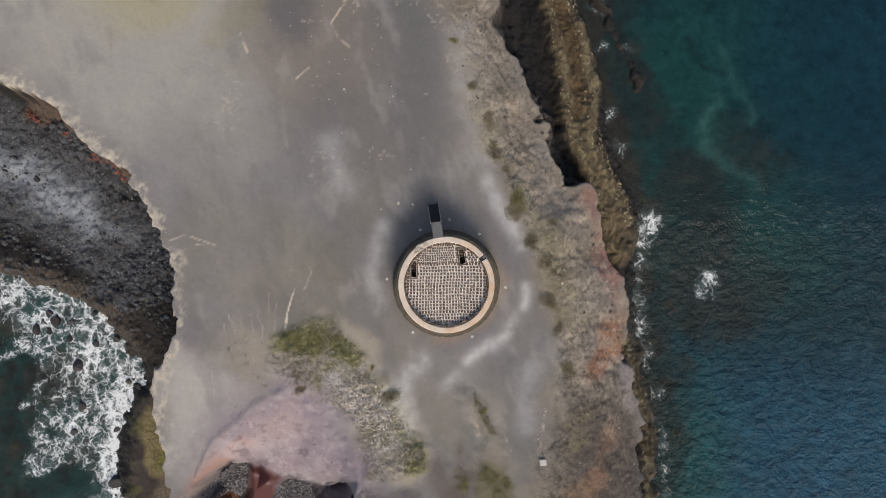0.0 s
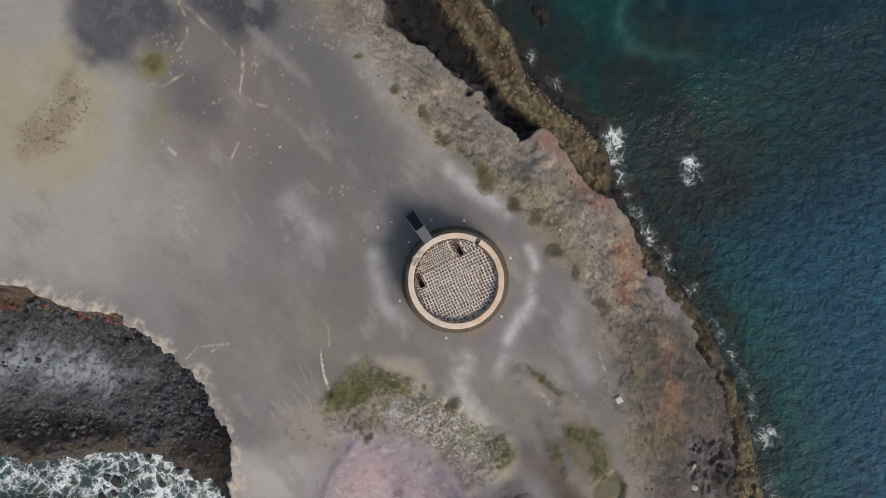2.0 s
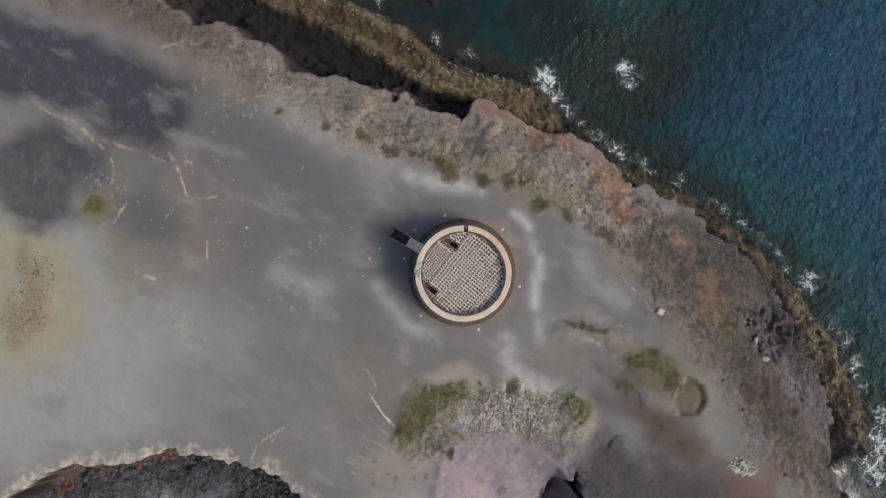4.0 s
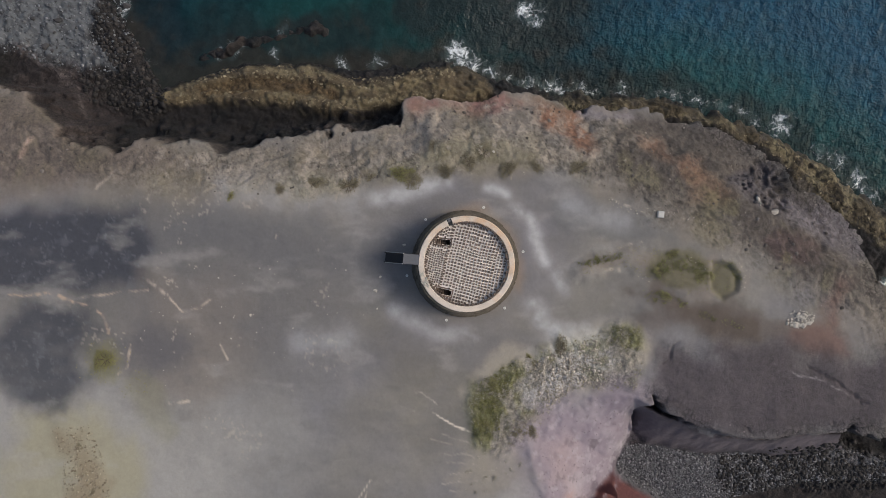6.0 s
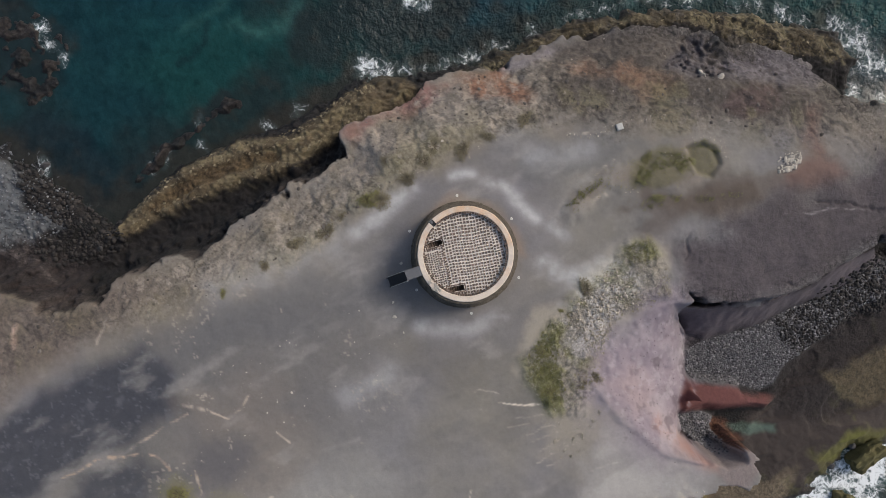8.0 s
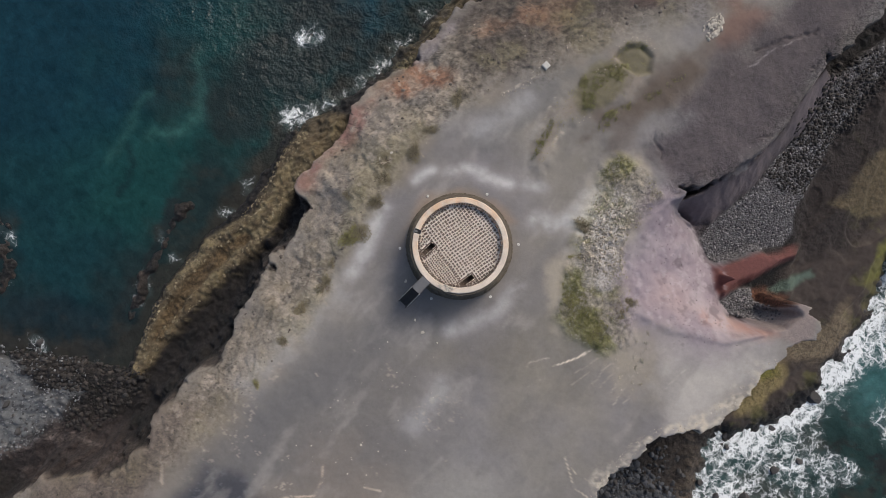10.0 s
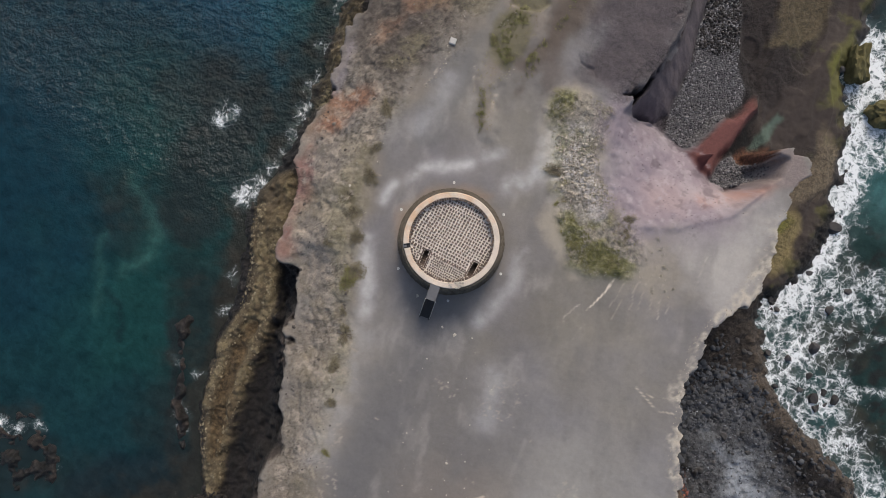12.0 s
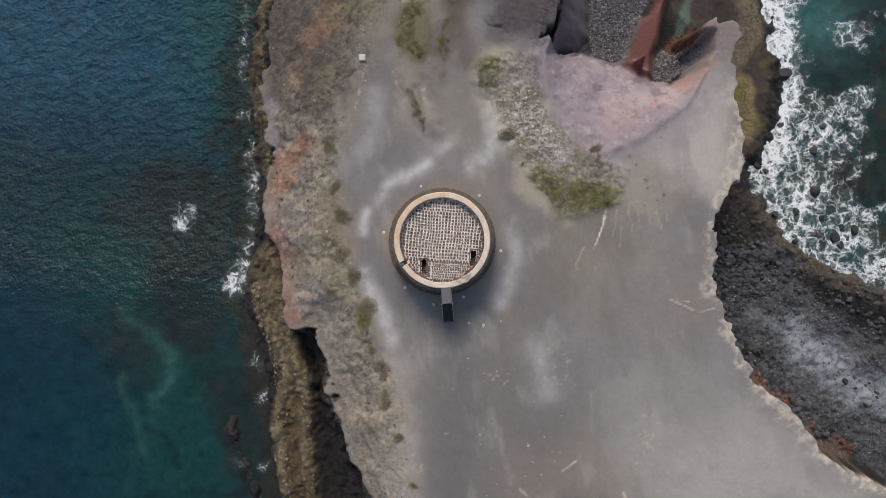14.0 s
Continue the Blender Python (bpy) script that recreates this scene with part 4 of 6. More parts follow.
tree.links.new(mix(tree, 1.0, p.inputs["Base Color"].links[0].from_socket, stain, "MULTIPLY"), p.inputs["Base Color"])
M_MORTAR = simple("pale_mortar", (0.86, 0.77, 0.68), 0.95, 2.0, 0.22, relief=0.4, fine=25)
M_SETT = simple("dark_basalt", (0.172, 0.124, 0.098), 0.85, 3.0, 0.35, relief=0.5, fine=20, per_object=0.4)
M_MASONRY = simple("weathered_masonry", (0.12, 0.10, 0.078), 0.95, 1.6, 0.75, relief=0.8, fine=9)
M_COURSE = simple("mossy_course_stone", (0.115, 0.096, 0.072), 0.95, 1.2, 0.6, relief=0.6, fine=9, per_object=0.25)
M_STEEL = simple("grey_steel", (0.16, 0.16, 0.165), 0.55, 4.0, 0.2, metal=0.4, relief=0.1)
M_RAIL = simple("galvanised_rail", (0.42, 0.42, 0.42), 0.5, 4.0, 0.2, metal=0.5, relief=0.1)
M_DARKSTEEL = simple("dark_steel", (0.025, 0.025, 0.027), 0.55, 4.0, 0.3, metal=0.3, relief=0.1)
M_WHITE = simple("white_paint", (0.75, 0.74, 0.70), 0.7, 4.0, 0.12, relief=0.1)
M_CONCRETE = simple("pale_concrete", (0.55, 0.53, 0.49), 0.9, 3.0, 0.3, relief=0.3)
M_ROCK = simple("dark_lava_stone", (0.058, 0.055, 0.055), 0.9, 2.0, 0.5, relief=0.7, fine=12, per_object=0.5)
M_PALEROCK = simple("pale_stone", (0.50, 0.45, 0.38), 0.9, 3.0, 0.35, relief=0.5, fine=12)
M_LEAF = simple("olive_leaves", (0.225, 0.21, 0.085), 0.75, 1.6, 0.7, relief=0.2)
M_DRY = simple("dry_shrub_leaves", (0.20, 0.172, 0.11), 0.85, 2.0, 0.6, relief=0.2)
M_MOSSROCK = simple("mossy_brown_rock", (0.115, 0.10, 0.04), 0.9, 0.9, 0.75, relief=0.9, fine=7)
M_WOOD = simple("grey_twigs", (0.12, 0.09, 0.065), 0.9, 5.0, 0.4)
M_GRASS = simple("coastal_grass", (0.23, 0.205, 0.09), 0.8, 0.8, 0.8)


# ---------------------------------------------------------------- mesh helpers
def thing(name, label, category, m=None, group="", kind=""):
    ob = new(name)
    if m is not None:
        ob.matrix_basis = m
    return tagged(ob, label, category, group, kind)


def part(name, bm, material, parent, label="", flat=True):
    me = bpy.data.meshes.new(name)
    bm.to_mesh(me)
    bm.free()
    me.materials.append(material)
    if not flat:
        me.shade_smooth()
    ob = new(name, me)
    ob.parent = parent
    return tagged(ob, label) if label else ob


def piece(name, me, parent, m):
    ob = new(name, me)
    ob.parent = parent
    ob.matrix_basis = m
    return ob


def block(bm, sx, sy, sz, m=Matrix(), bev=0.0):
    got = bmesh.ops.create_cube(bm, size=1.0, matrix=m @ Matrix.Diagonal((sx, sy, sz, 1)))
    if bev:
        edges = list({e for v in got["verts"] for e in v.link_edges})
        bmesh.ops.bevel(bm, geom=edges, offset=bev, segments=1, affect="EDGES", profile=0.5)


def tube(bm, a, b, r, sides=8):
    a, b = Vector(a), Vector(b)
    m = Matrix.Translation((a + b) / 2) @ (b - a).to_track_quat("Z", "Y").to_matrix().to_4x4()
    bmesh.ops.create_cone(bm, cap_ends=True, segments=sides, radius1=r, radius2=r, depth=(b - a).length, matrix=m)


def revolve(bm, profile, start=0.0, end=2 * math.pi, steps=96, wobble=0.0):
    """A closed profile of (radius, height) turned about z; open turns are capped."""
    full = abs(end - start - 2 * math.pi) < 1e-6
    count = steps if full else steps + 1
    rings = []
    for k in range(count):
        a = start + (end - start) * k / steps
        rings.append([bm.verts.new((r * math.cos(a) * (1 + wobble * noise.noise((5 * math.cos(a), 5 * math.sin(a), z))), r * math.sin(a) * (1 + wobble * noise.noise((5 * math.cos(a), 5 * math.sin(a), z))), z)) for r, z in profile])
    n = len(profile)
    for k in range(count if full else count - 1):
        a, b = rings[k], rings[(k + 1) % count]
        for j in range(n):
            bm.faces.new((a[j], b[j], b[(j + 1) % n], a[(j + 1) % n]))
    if not full:
        bm.faces.new(rings[0])
        bm.faces.new(rings[-1][::-1])
    bmesh.ops.recalc_face_normals(bm, faces=bm.faces)


def axis(lo, hi, step, reach, grow=1.35):
    core = list(np.arange(lo, hi + step / 2, step))
    out, d = [], step
    left, right = [core[0]], [core[-1]]
    while right[-1] < reach:
        d *= grow
        right.append(right[-1] + d)
        left.append(left[-1] - d)
    return np.array(left[:0:-1] + core + right[1:])


def sheet(name, xs, ys, z, layers, material):
    nx, ny = len(xs), len(ys)
    gx, gy = np.meshgrid(xs, ys)
    me = bpy.data.meshes.new(name)
    me.vertices.add(nx * ny)
    me.vertices.foreach_set("co", np.stack([gx.ravel(), gy.ravel(), z.ravel()], 1).astype(np.float32).ravel())
    i = np.arange(nx * ny).reshape(ny, nx)
    quads = np.stack([i[:-1, :-1], i[:-1, 1:], i[1:, 1:], i[1:, :-1]], -1).reshape(-1, 4)
    me.loops.add(quads.size)
    me.loops.foreach_set("vertex_index", quads.ravel().astype(np.int32))
    me.polygons.add(len(quads))
    me.polygons.foreach_set("loop_start", np.arange(0, quads.size, 4, dtype=np.int32))
    me.update(calc_edges=True)
    me.polygons.foreach_set("use_smooth", np.ones(len(quads), bool))
    for key, values in layers.items():
        if values.ndim == 2:
            lay = me.attributes.new(key, "FLOAT_COLOR", "POINT")
            lay.data.foreach_set("color", np.concatenate([values, np.ones((len(values), 1))], 1).astype(np.float32).ravel())
        else:
            lay = me.attributes.new(key, "FLOAT", "POINT")
            lay.data.foreach_set("value", values.astype(np.float32).ravel())
    me.materials.append(material)
    return new(name, me)


# ---------------------------------------------------------------- ground
xs, ys = axis(-54, 34, 0.135, FAR), axis(-52, 52, 0.135, FAR)
gx, gy = np.meshgrid(xs, ys)
fx, fy = gx.ravel(), gy.ravel()
surface = terrain(fx, fy)
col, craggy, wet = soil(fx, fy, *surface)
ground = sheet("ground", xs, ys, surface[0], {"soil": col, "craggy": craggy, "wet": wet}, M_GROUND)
tagged(ground, "grey volcanic headland with ragged cliffs, ochre ledges and pink soil slopes", "headland", kind="structure")

# ---------------------------------------------------------------- sea
FOAM_WEST = [(-26.4, -42), (-27.0, -37.0), (-28.6, -34.3), (-29.9, -32.4), (-30.8, -30), (-32.4, -26.0), (-32.2, -24.6), (-33.5, -22.3), (-33.7, -20.2), (-32.7, -17.7), (-32.2, -14.8), (-32.0, -11.7), (-32.9, -9.0), (-35, -7.2),
             (-38.5, -4.6), (-42, -3.8), (-49, -0.6), (-53, -2), (-47, -6.4), (-43.4, -8.6), (-40.6, -10.8), (-39.5, -13.0), (-40.1, -16.3), (-39, -18.4), (-36.8, -21), (-36, -25), (-34.6, -30), (-35.4, -37), (-36, -44)]
SPLASH = [(14.6, -44.4, 1.5, 0.75), (10.4, -47.4, 2.0, 0.9), (18.6, -36.8, 1.2, 0.7), (20.4, -27.6, 1.0, 0.6), (19.6, 3.6, 1.3, 1.0), (19.0, 1.6, 0.9, 0.8), (18.6, -2.0, 0.9, 0.55), (25.9, -1.9, 0.9, 1.0), (25.0, -3.2, 1.1, 0.8), (26.6, -3.6, 0.8, 0.5), (19.6, -9.6, 0.9, 0.6), (20.6, -13.6, 0.8, 0.6), (21.0, -19.2, 0.8, 0.6), (20.8, -30.4, 1.3, 0.8),
          (19.0, -35.0, 1.0, 0.7), (17.2, -39.2, 1.2, 0.8), (12.6, -46.0, 2.2, 0.9), (7.8, -44.6, 1.3, 0.9), (15.6, 14.6, 0.9, 0.6), (16.6, 11.2, 0.9, 0.6), (14.2, 25.6, 0.9, 0.6), (30.0, 35.8, 1.0, 0.9), (28.2, 34.8, 0.7, 0.75), (26.3, 33.8, 0.8, 0.85), (23.2, 36.6, 0.8, 0.6), (13.9, 27.0, 0.7, 0.7), (15.0, 21.6, 0.7, 0.7), (17.5, 21.5, 0.6, 0.6), (15.4, 24.6, 0.6, 0.6), (-29.8, -38.5, 3.2, 1.3), (-31.0, -33.0, 2.0, 1.2), (-33.4, -30.0, 2.0, 1.0), (-37, -9.6, 2.4, 1.1), (-41.5, -6.0, 2.2, 1.0), (19.3, 2.6, 1.2, 0.9), (18.9, -0.6, 0.9, 0.7), (18.6, -4.6, 0.7, 0.7), (19.0, -7.4, 0.7, 0.6)]
sx, sy = axis(-58, 52, 0.3, FAR * 1.2), axis(-56, 56, 0.3, FAR * 1.2)
gx, gy = np.meshgrid(sx, sy)
fx, fy = gx.ravel(), gy.ravel()
land = line_distance(fx + 0.9 * fbm(fx, fy, 2.4, 5, 31), fy + 0.9 * fbm(fx, fy, 2.4, 5, 37), LAND, True)
chop = 0.10 * fbm(fx, fy, 2.4, 4, 701) + 0.015 * np.sin(0.9 * fx + 0.7 * fy + 2 * fbm(fx, fy, 6, 2, 703))
chop *= smooth(1.0, -4.0, land)
foam = patch_mask(fx, fy, FOAM_WEST, 2.3, 1.7, 711) * (1.0 + 0.5 * fbm(fx, fy, 2.2, 5, 712)) * (1 - 0.27 * smooth(-16, -10, fy))
foam = np.maximum(foam, 1.12 * smooth(-3.0, -0.8, land + 0.9 * fbm(fx, fy, 2.0, 4, 716)) * smooth(-29, -31, fx) * smooth(2, -3, fy) * (1 - 0.27 * smooth(-16, -10, fy)))
foam = np.maximum(foam, 0.62 * smooth(-1.8, -0.2, land) * smooth(0.1, 0.8, fbm(fx, fy, 3.4, 4, 713)) * smooth(1.2, 0.2, land))
foam = np.maximum(foam, 0.72 * smooth(-34, -38, fx) * smooth(-2, -5, fy) * smooth(0.0, 0.7, fbm(fx, fy, 3.0, 4, 714)))
for cx, cy, r, amount in SPLASH:
    foam = np.maximum(foam, amount * hump(fx + 0.5 * fbm(fx, fy, 1.0, 4, 715), fy + 0.5 * fbm(fx, fy, 1.0, 4, 717), cx, cy, r))
wash = line_distance(fx + 0.8 * fbm(fx, fy, 1.6, 4, 718), fy + 0.8 * fbm(fx, fy, 1.6, 4, 719), [(20.2, -30), (20.9, -24.5), (20.8, -19.5), (20.2, -15), (19.2, -11), (18.7, -7.4), (18.4, -4), (18.6, -1), (19.3, 2), (19.9, 4.6)], False)
foam = np.maximum(foam, 0.78 * np.exp(-(wash / 0.7) ** 2) * (0.72 + 0.28 * smooth(-14, -9, fy)) * np.clip(0.75 + 0.6 * fbm(fx, fy, 1.4, 4, 720), 0, 1))
water = np.empty((len(fx), 3))
water[:] = (0.0062, 0.030, 0.043)


def tint(c, m):
    water[:] = water * (1 - m[:, None]) + np.array(c) * m[:, None]


tint((0.009, 0.044, 0.042), smooth(-26, -8, land + 5 * fbm(fx, fy, 11, 4, 721)) * smooth(2, 10, fx) * smooth(-12, 2, fy))
tint((0.015, 0.076, 0.130), smooth(-4, -20, fy) * smooth(16, 26, fx) * 0.9)
tint((0.012, 0.070, 0.068), smooth(-4, -20, fy) * smooth(-12, -2, land) * smooth(10, 16, fx) * 0.8)
tint((0.014, 0.066, 0.056), smooth(0.0, 0.9, fbm(fx, fy, 8, 5, 723)) * smooth(-20, -5, land) * smooth(4, 12, fy) * smooth(8, 12, fx) * 0.75)
reef = 0.9 * patch_mask(fx, fy, [(20.6, -5), (21.2, 3), (21.4, 10.6), (26.6, 9.6), (28.4, 2.6), (30.8, -2.8), (29.5, -7), (25, -9), (22, -7)], 1.8, 2.6, 725)
reef = np.maximum(reef, 0.55 * patch_mask(fx, fy, [(25, 15), (30, 15.5), (34, 10), (31, 8), (26.3, 10.5)], 1.5, 2.5, 727))
reef = np.maximum(reef, patch_mask(fx, fy, [(12.7, 30.8), (14.7, 27.7), (16.6, 24.4), (18.9, 21.4), (20.2, 18.2), (19.0, 15.9), (17.6, 19.2), (15.8, 22.3), (13.4, 26)], 0.5, 0.9, 729))
reef = np.maximum(reef, 0.75 * patch_mask(fx, fy, REEF_NORTH, 1.2, 2.5, 731))
reef = np.maximum(reef, 0.75 * smooth(-4.5, -0.6, land + 2.4 * fbm(fx, fy, 3.5, 5, 733)))
reef = np.maximum(reef, 0.8 * smooth(-9, -2, land + 3.0 * fbm(fx, fy, 4.5, 5, 732)) * smooth(8, 14, fy) * smooth(4, 8, fx))
tint((0.040, 0.034, 0.024), 0.75 * patch_mask(fx, fy, [(15.5, 18.9), (16.9, 13.9), (17.4, 9.2), (15.7, 7.7), (13.8, 11), (13.3, 16.4)], 0.8, 1.2, 740))
tint((0.010, 0.020, 0.024), 0.8 * patch_mask(fx, fy, [(11, 32.6), (15, 31.6), (20, 34), (23, 38), (20, 42), (14, 38)], 1.5, 2.0, 734))
tint((0.007, 0.024, 0.034), 0.6 * smooth(22, 34, fy + 4 * fbm(fx, fy, 9, 4, 736)) * smooth(8, 12, fx))
tint((0.016, 0.021, 0.021), reef * 0.9)
tint((0.034, 0.030, 0.024), reef * 0.5 * smooth(0.1, 0.8, fbm(fx, fy, 1.8, 5, 735)))
tint((0.036, 0.030, 0.022), 0.6 * smooth(-2.2, -0.2, land + 1.6 * fbm(fx, fy, 2.2, 5, 739)) * smooth(2, 8, fx) * smooth(-22, -8, fy))
for points, half, c, amount in (([(27.1, 16.2), (25.9, 15.1), (25.5, 13.1), (25.9, 11.3)], 0.7, (0.030, 0.095, 0.085), 0.7), ([(25.4, 10.8), (28, 9.4), (31, 7.6)], 0.6, (0.030, 0.085, 0.078), 0.6), ([(27, 21), (29, 17.5), (30.5, 14)], 0.5, (0.026, 0.085, 0.078), 0.5),
                                 ([(17.5, 28.5), (18.5, 26.8), (20.4, 25.0)], 0.3, (0.008, 0.022, 0.024), 0.7), ([(23.6, 22.2), (24.8, 20.2), (27.2, 18.6)], 0.35, (0.008, 0.024, 0.026), 0.7)):
    d = line_distance(fx + 0.5 * fbm(fx, fy, 1.5, 4, 737), fy + 0.5 * fbm(fx, fy, 1.5, 4, 738), points, False)
    tint(c, amount * np.exp(-(d / half) ** 2))
westm = smooth(-26, -31, fx)
tint((0.016, 0.034, 0.030), westm)
tint((0.040, 0.036, 0.026), westm * 0.85 * smooth(-0.2, 0.5, fbm(fx, fy, 3.2, 5, 741)))
tint((0.020, 0.019, 0.017), westm * 0.8 * smooth(0.15, 0.5, fbm(fx, fy, 1.1, 4, 742)))
tint((0.012, 0.052, 0.052), westm * smooth(0.2, 0.8, -fbm(fx, fy, 6.0, 3, 743)) * 0.8)
tint((0.05, 0.14, 0.14), 0.8 * hump(fx, fy, -37.4, -28.5, 3.4))
tint((0.14, 0.21, 0.21), np.clip(foam - 0.2, 0, 1) * 0.5)
swell = 0.12 + 0.88 * smooth(17, -13, fy + 3 * fbm(fx, fy, 12, 3, 745)) * smooth(6, 14, fx)
sea = sheet("sea", sx, sy, SEA_Z + chop, {"water": water, "foam": foam, "swell": swell}, M_SEA)
tagged(sea, "teal and deep blue sea with white surf along the rocks", "sea", kind="structure")

# ---------------------------------------------------------------- round stone platform tower
TOWER = pose(-1.02, -2.36, 0.0)
TOP_Z, FLOOR_Z, R_TOP, R_IN = 3.9, 3.42, 3.97, 3.44
tower = thing("platform_tower", "low round stone tower with cream plastered parapet and paved roof", "tower", TOWER)
bm = bmesh.new()
revolve(bm, [(3.5, -0.6), (4.72, -0.6), (4.70, 0.30), (4.60, 0.38), (4.52, 0.40), (4.40, 1.30), (4.47, 1.36), (4.47, 1.50), (4.34, 1.54), (4.22, 2.55), (4.30, 2.60), (4.30, 2.74), (4.14, 2.78), (4.06, 3.50), (4.13, 3.55), (4.13, 3.68), (3.96, 3.70), (3.5, 3.70)], steps=160, wobble=0.014)
part("drum_wall", bm, M_MASONRY, tower, "dark weathered rubble masonry with projecting courses")
GAP = radians(36)
bm = bmesh.new()
revolve(bm, [(R_IN + 0.05, 3.3), (R_IN + 0.05, TOP_Z - 0.04), (R_IN + 0.10, TOP_Z), (R_TOP - 0.06, TOP_Z), (R_TOP, TOP_Z - 0.05), (R_TOP, 3.3)], GAP + 0.05, GAP + 2 * math.pi - 0.05, 110, wobble=0.006)
part("parapet", bm, M_PLASTER, tower, "cream lime plaster with orange staining")
SLOTS = [(-2.70, 1.30, 0.50, 1.42, 0.0), (1.28, 2.38, 0.48, 1.36, radians(7))]


def in_slot(x, y, grow=0.0):
    for cx, cy, w, l, a in SLOTS:
        u, v = (x - cx) * math.cos(a) + (y - cy) * math.sin(a), -(x - cx) * math.sin(a) + (y - cy) * math.cos(a)
        if abs(u) < w / 2 + grow and abs(v) < l / 2 + grow:
            return True
    return False


for cx, cy, w, l, a in SLOTS:
    m = pose(cx, cy, 0) @ Matrix.Rotation(a, 4, "Z")
    bm = bmesh.new()
    for sx_, sy_, ox, oy in ((0.11, l + 0.22, w / 2 + 0.055, 0), (0.11, l + 0.22, -w / 2 - 0.055, 0), (w, 0.11, 0, l / 2 + 0.055), (w, 0.11, 0, -l / 2 - 0.055)):
        block(bm, sx_, sy_, 1.75, m @ Matrix.Translation((ox, oy, FLOOR_Z - 0.86)))
    block(bm, w + 0.1, l + 0.1, 0.06, m @ Matrix.Translation((0, 0, FLOOR_Z - 1.72)))
    well = part("stairwell", bm, M_SETT, tower, "dark open stairwell with narrow steps")
    for k in range(7):
        bm = bmesh.new()
        block(bm, w, 0.12, 0.05, m @ Matrix.Translation((0, l / 2 - 0.12 - k * l / 7.2, FLOOR_Z - 0.12 - 0.17 * k)), 0.008)
        part("step", bm, M_SETT, well)

# stone setts of the roof: rows with jittered sizes
rng = random.Random(5)
setts = []
def spread(lo, hi, small, large, joint):
    out, u = [], lo
    while u < hi:
        w = rng.uniform(small, large)
        out.append((u, w))
        u += w + joint * rng.uniform(0.85, 1.2)
    return out


for v, h in spread(-3.45, 1.62, 0.145, 0.215, 0.080) + spread(1.74, 3.4, 0.12, 0.16, 0.068):
    fine = v > 1.7
    if fine:
        columns = spread(-2.35, 0.55, 0.11, 0.16, 0.055) + spread(0.75, 3.4, 0.15, 0.22, 0.08)
    elif v < -3.3 or rng.random() < 0.36:
        columns = spread(-3.5, 3.5, 0.13, 0.20, 0.080)
    for u, w in columns:
        x = u + w / 2 + rng.uniform(-0.018, 0.018) + 0.04 * math.sin(1.3 * v) + 0.02 * math.sin(3.1 * v + u)
        y = v + h / 2 + 0.035 * math.sin(u * 1.1 + 0.5) + 0.012 * math.sin(2.7 * u + v) + rng.uniform(-0.018, 0.018)
        w, hh = w * rng.uniform(0.82, 1.02), h * rng.uniform(0.80, 1.02)
        far = max(math.hypot(x + sx_ * w / 2, y + sy_ * hh / 2) for sx_ in (-1, 1) for sy_ in (-1, 1))
        if far < R_IN - 0.02 and not in_slot(x, y, 0.09) :
            setts.append((x, y, w, hh))
bm = bmesh.new()
STEP = 0.045
count = int(3.5 / STEP) + 1
made = {}
covered = set()
for x, y, w, h in setts:
    w, h = w - 0.05, h - 0.05
    for i in range(math.ceil((x - w / 2) / STEP), math.floor((x + w / 2) / STEP)):
        for j in range(math.ceil((y - h / 2) / STEP), math.floor((y + h / 2) / STEP)):
            covered.add((i, j))
for i in range(-count, count):
    for j in range(-count, count):
        x, y = (i + 0.5) * STEP, (j + 0.5) * STEP
        if math.hypot(x, y) < 3.5 and not in_slot(x, y, -0.02) and (i, j) not in covered:
            quad = []
            for di, dj in ((0, 0), (1, 0), (1, 1), (0, 1)):
                key = (i + di, j + dj)
                if key not in made:
                    made[key] = bm.verts.new((key[0] * STEP, key[1] * STEP, FLOOR_Z + 0.012 * noise.noise((key[0] * 0.2, key[1] * 0.2, 0))))
                quad.append(made[key])
            bm.faces.new(quad)
part("mortar_bed", bm, M_MORTAR, tower, "pale worn mortar joints", flat=False)
bm = bmesh.new()
block(bm, 1, 1, 1, Matrix(), 0.07)
SETT_MESH = bpy.data.meshes.new("sett")
bm.to_mesh(SETT_MESH)
bm.free()
SETT_MESH.materials.append(M_SETT)
setts.sort(key=lambda s: math.hypot(s[0], s[1]))
for x, y, w, h in setts[:300]:
    piece("sett", SETT_MESH, tower, pose(x, y, FLOOR_Z + 0.03, rng.uniform(-2, 2), rng.uniform(-2, 2), rng.uniform(-5, 5)) @ Matrix.Diagonal((w, h, 0.12, 1)))
bm = bmesh.new()
for x, y, w, h in setts[300:]:
    block(bm, w, h, 0.12, pose(x, y, FLOOR_Z + 0.03, 0, 0, rng.uniform(-5, 5)), 0.012)
tagged(part("outer_paving", bm, M_SETT, tower), kind="stuff")
# dark stones along the inner edge of the parapet
for k in range(104):
    a = 2 * math.pi * k / 104 + rng.uniform(-0.014, 0.014)
    if abs((a - GAP + math.pi) % (2 * math.pi) - math.pi) < 0.07:
        continue
    piece("edge_stone", SETT_MESH, tower, Matrix.Rotation(a, 4, "Z") @ pose(R_IN - 0.02 + rng.uniform(-0.05, 0.02), 0, FLOOR_Z + 0.19 + rng.uniform(-0.05, 0.04), rng.uniform(-4, 4), rng.uniform(-4, 4), rng.uniform(-10, 10)) @ Matrix.Diagonal((rng.uniform(0.13, 0.2), rng.uniform(0.12, 0.18), 0.42, 1)))
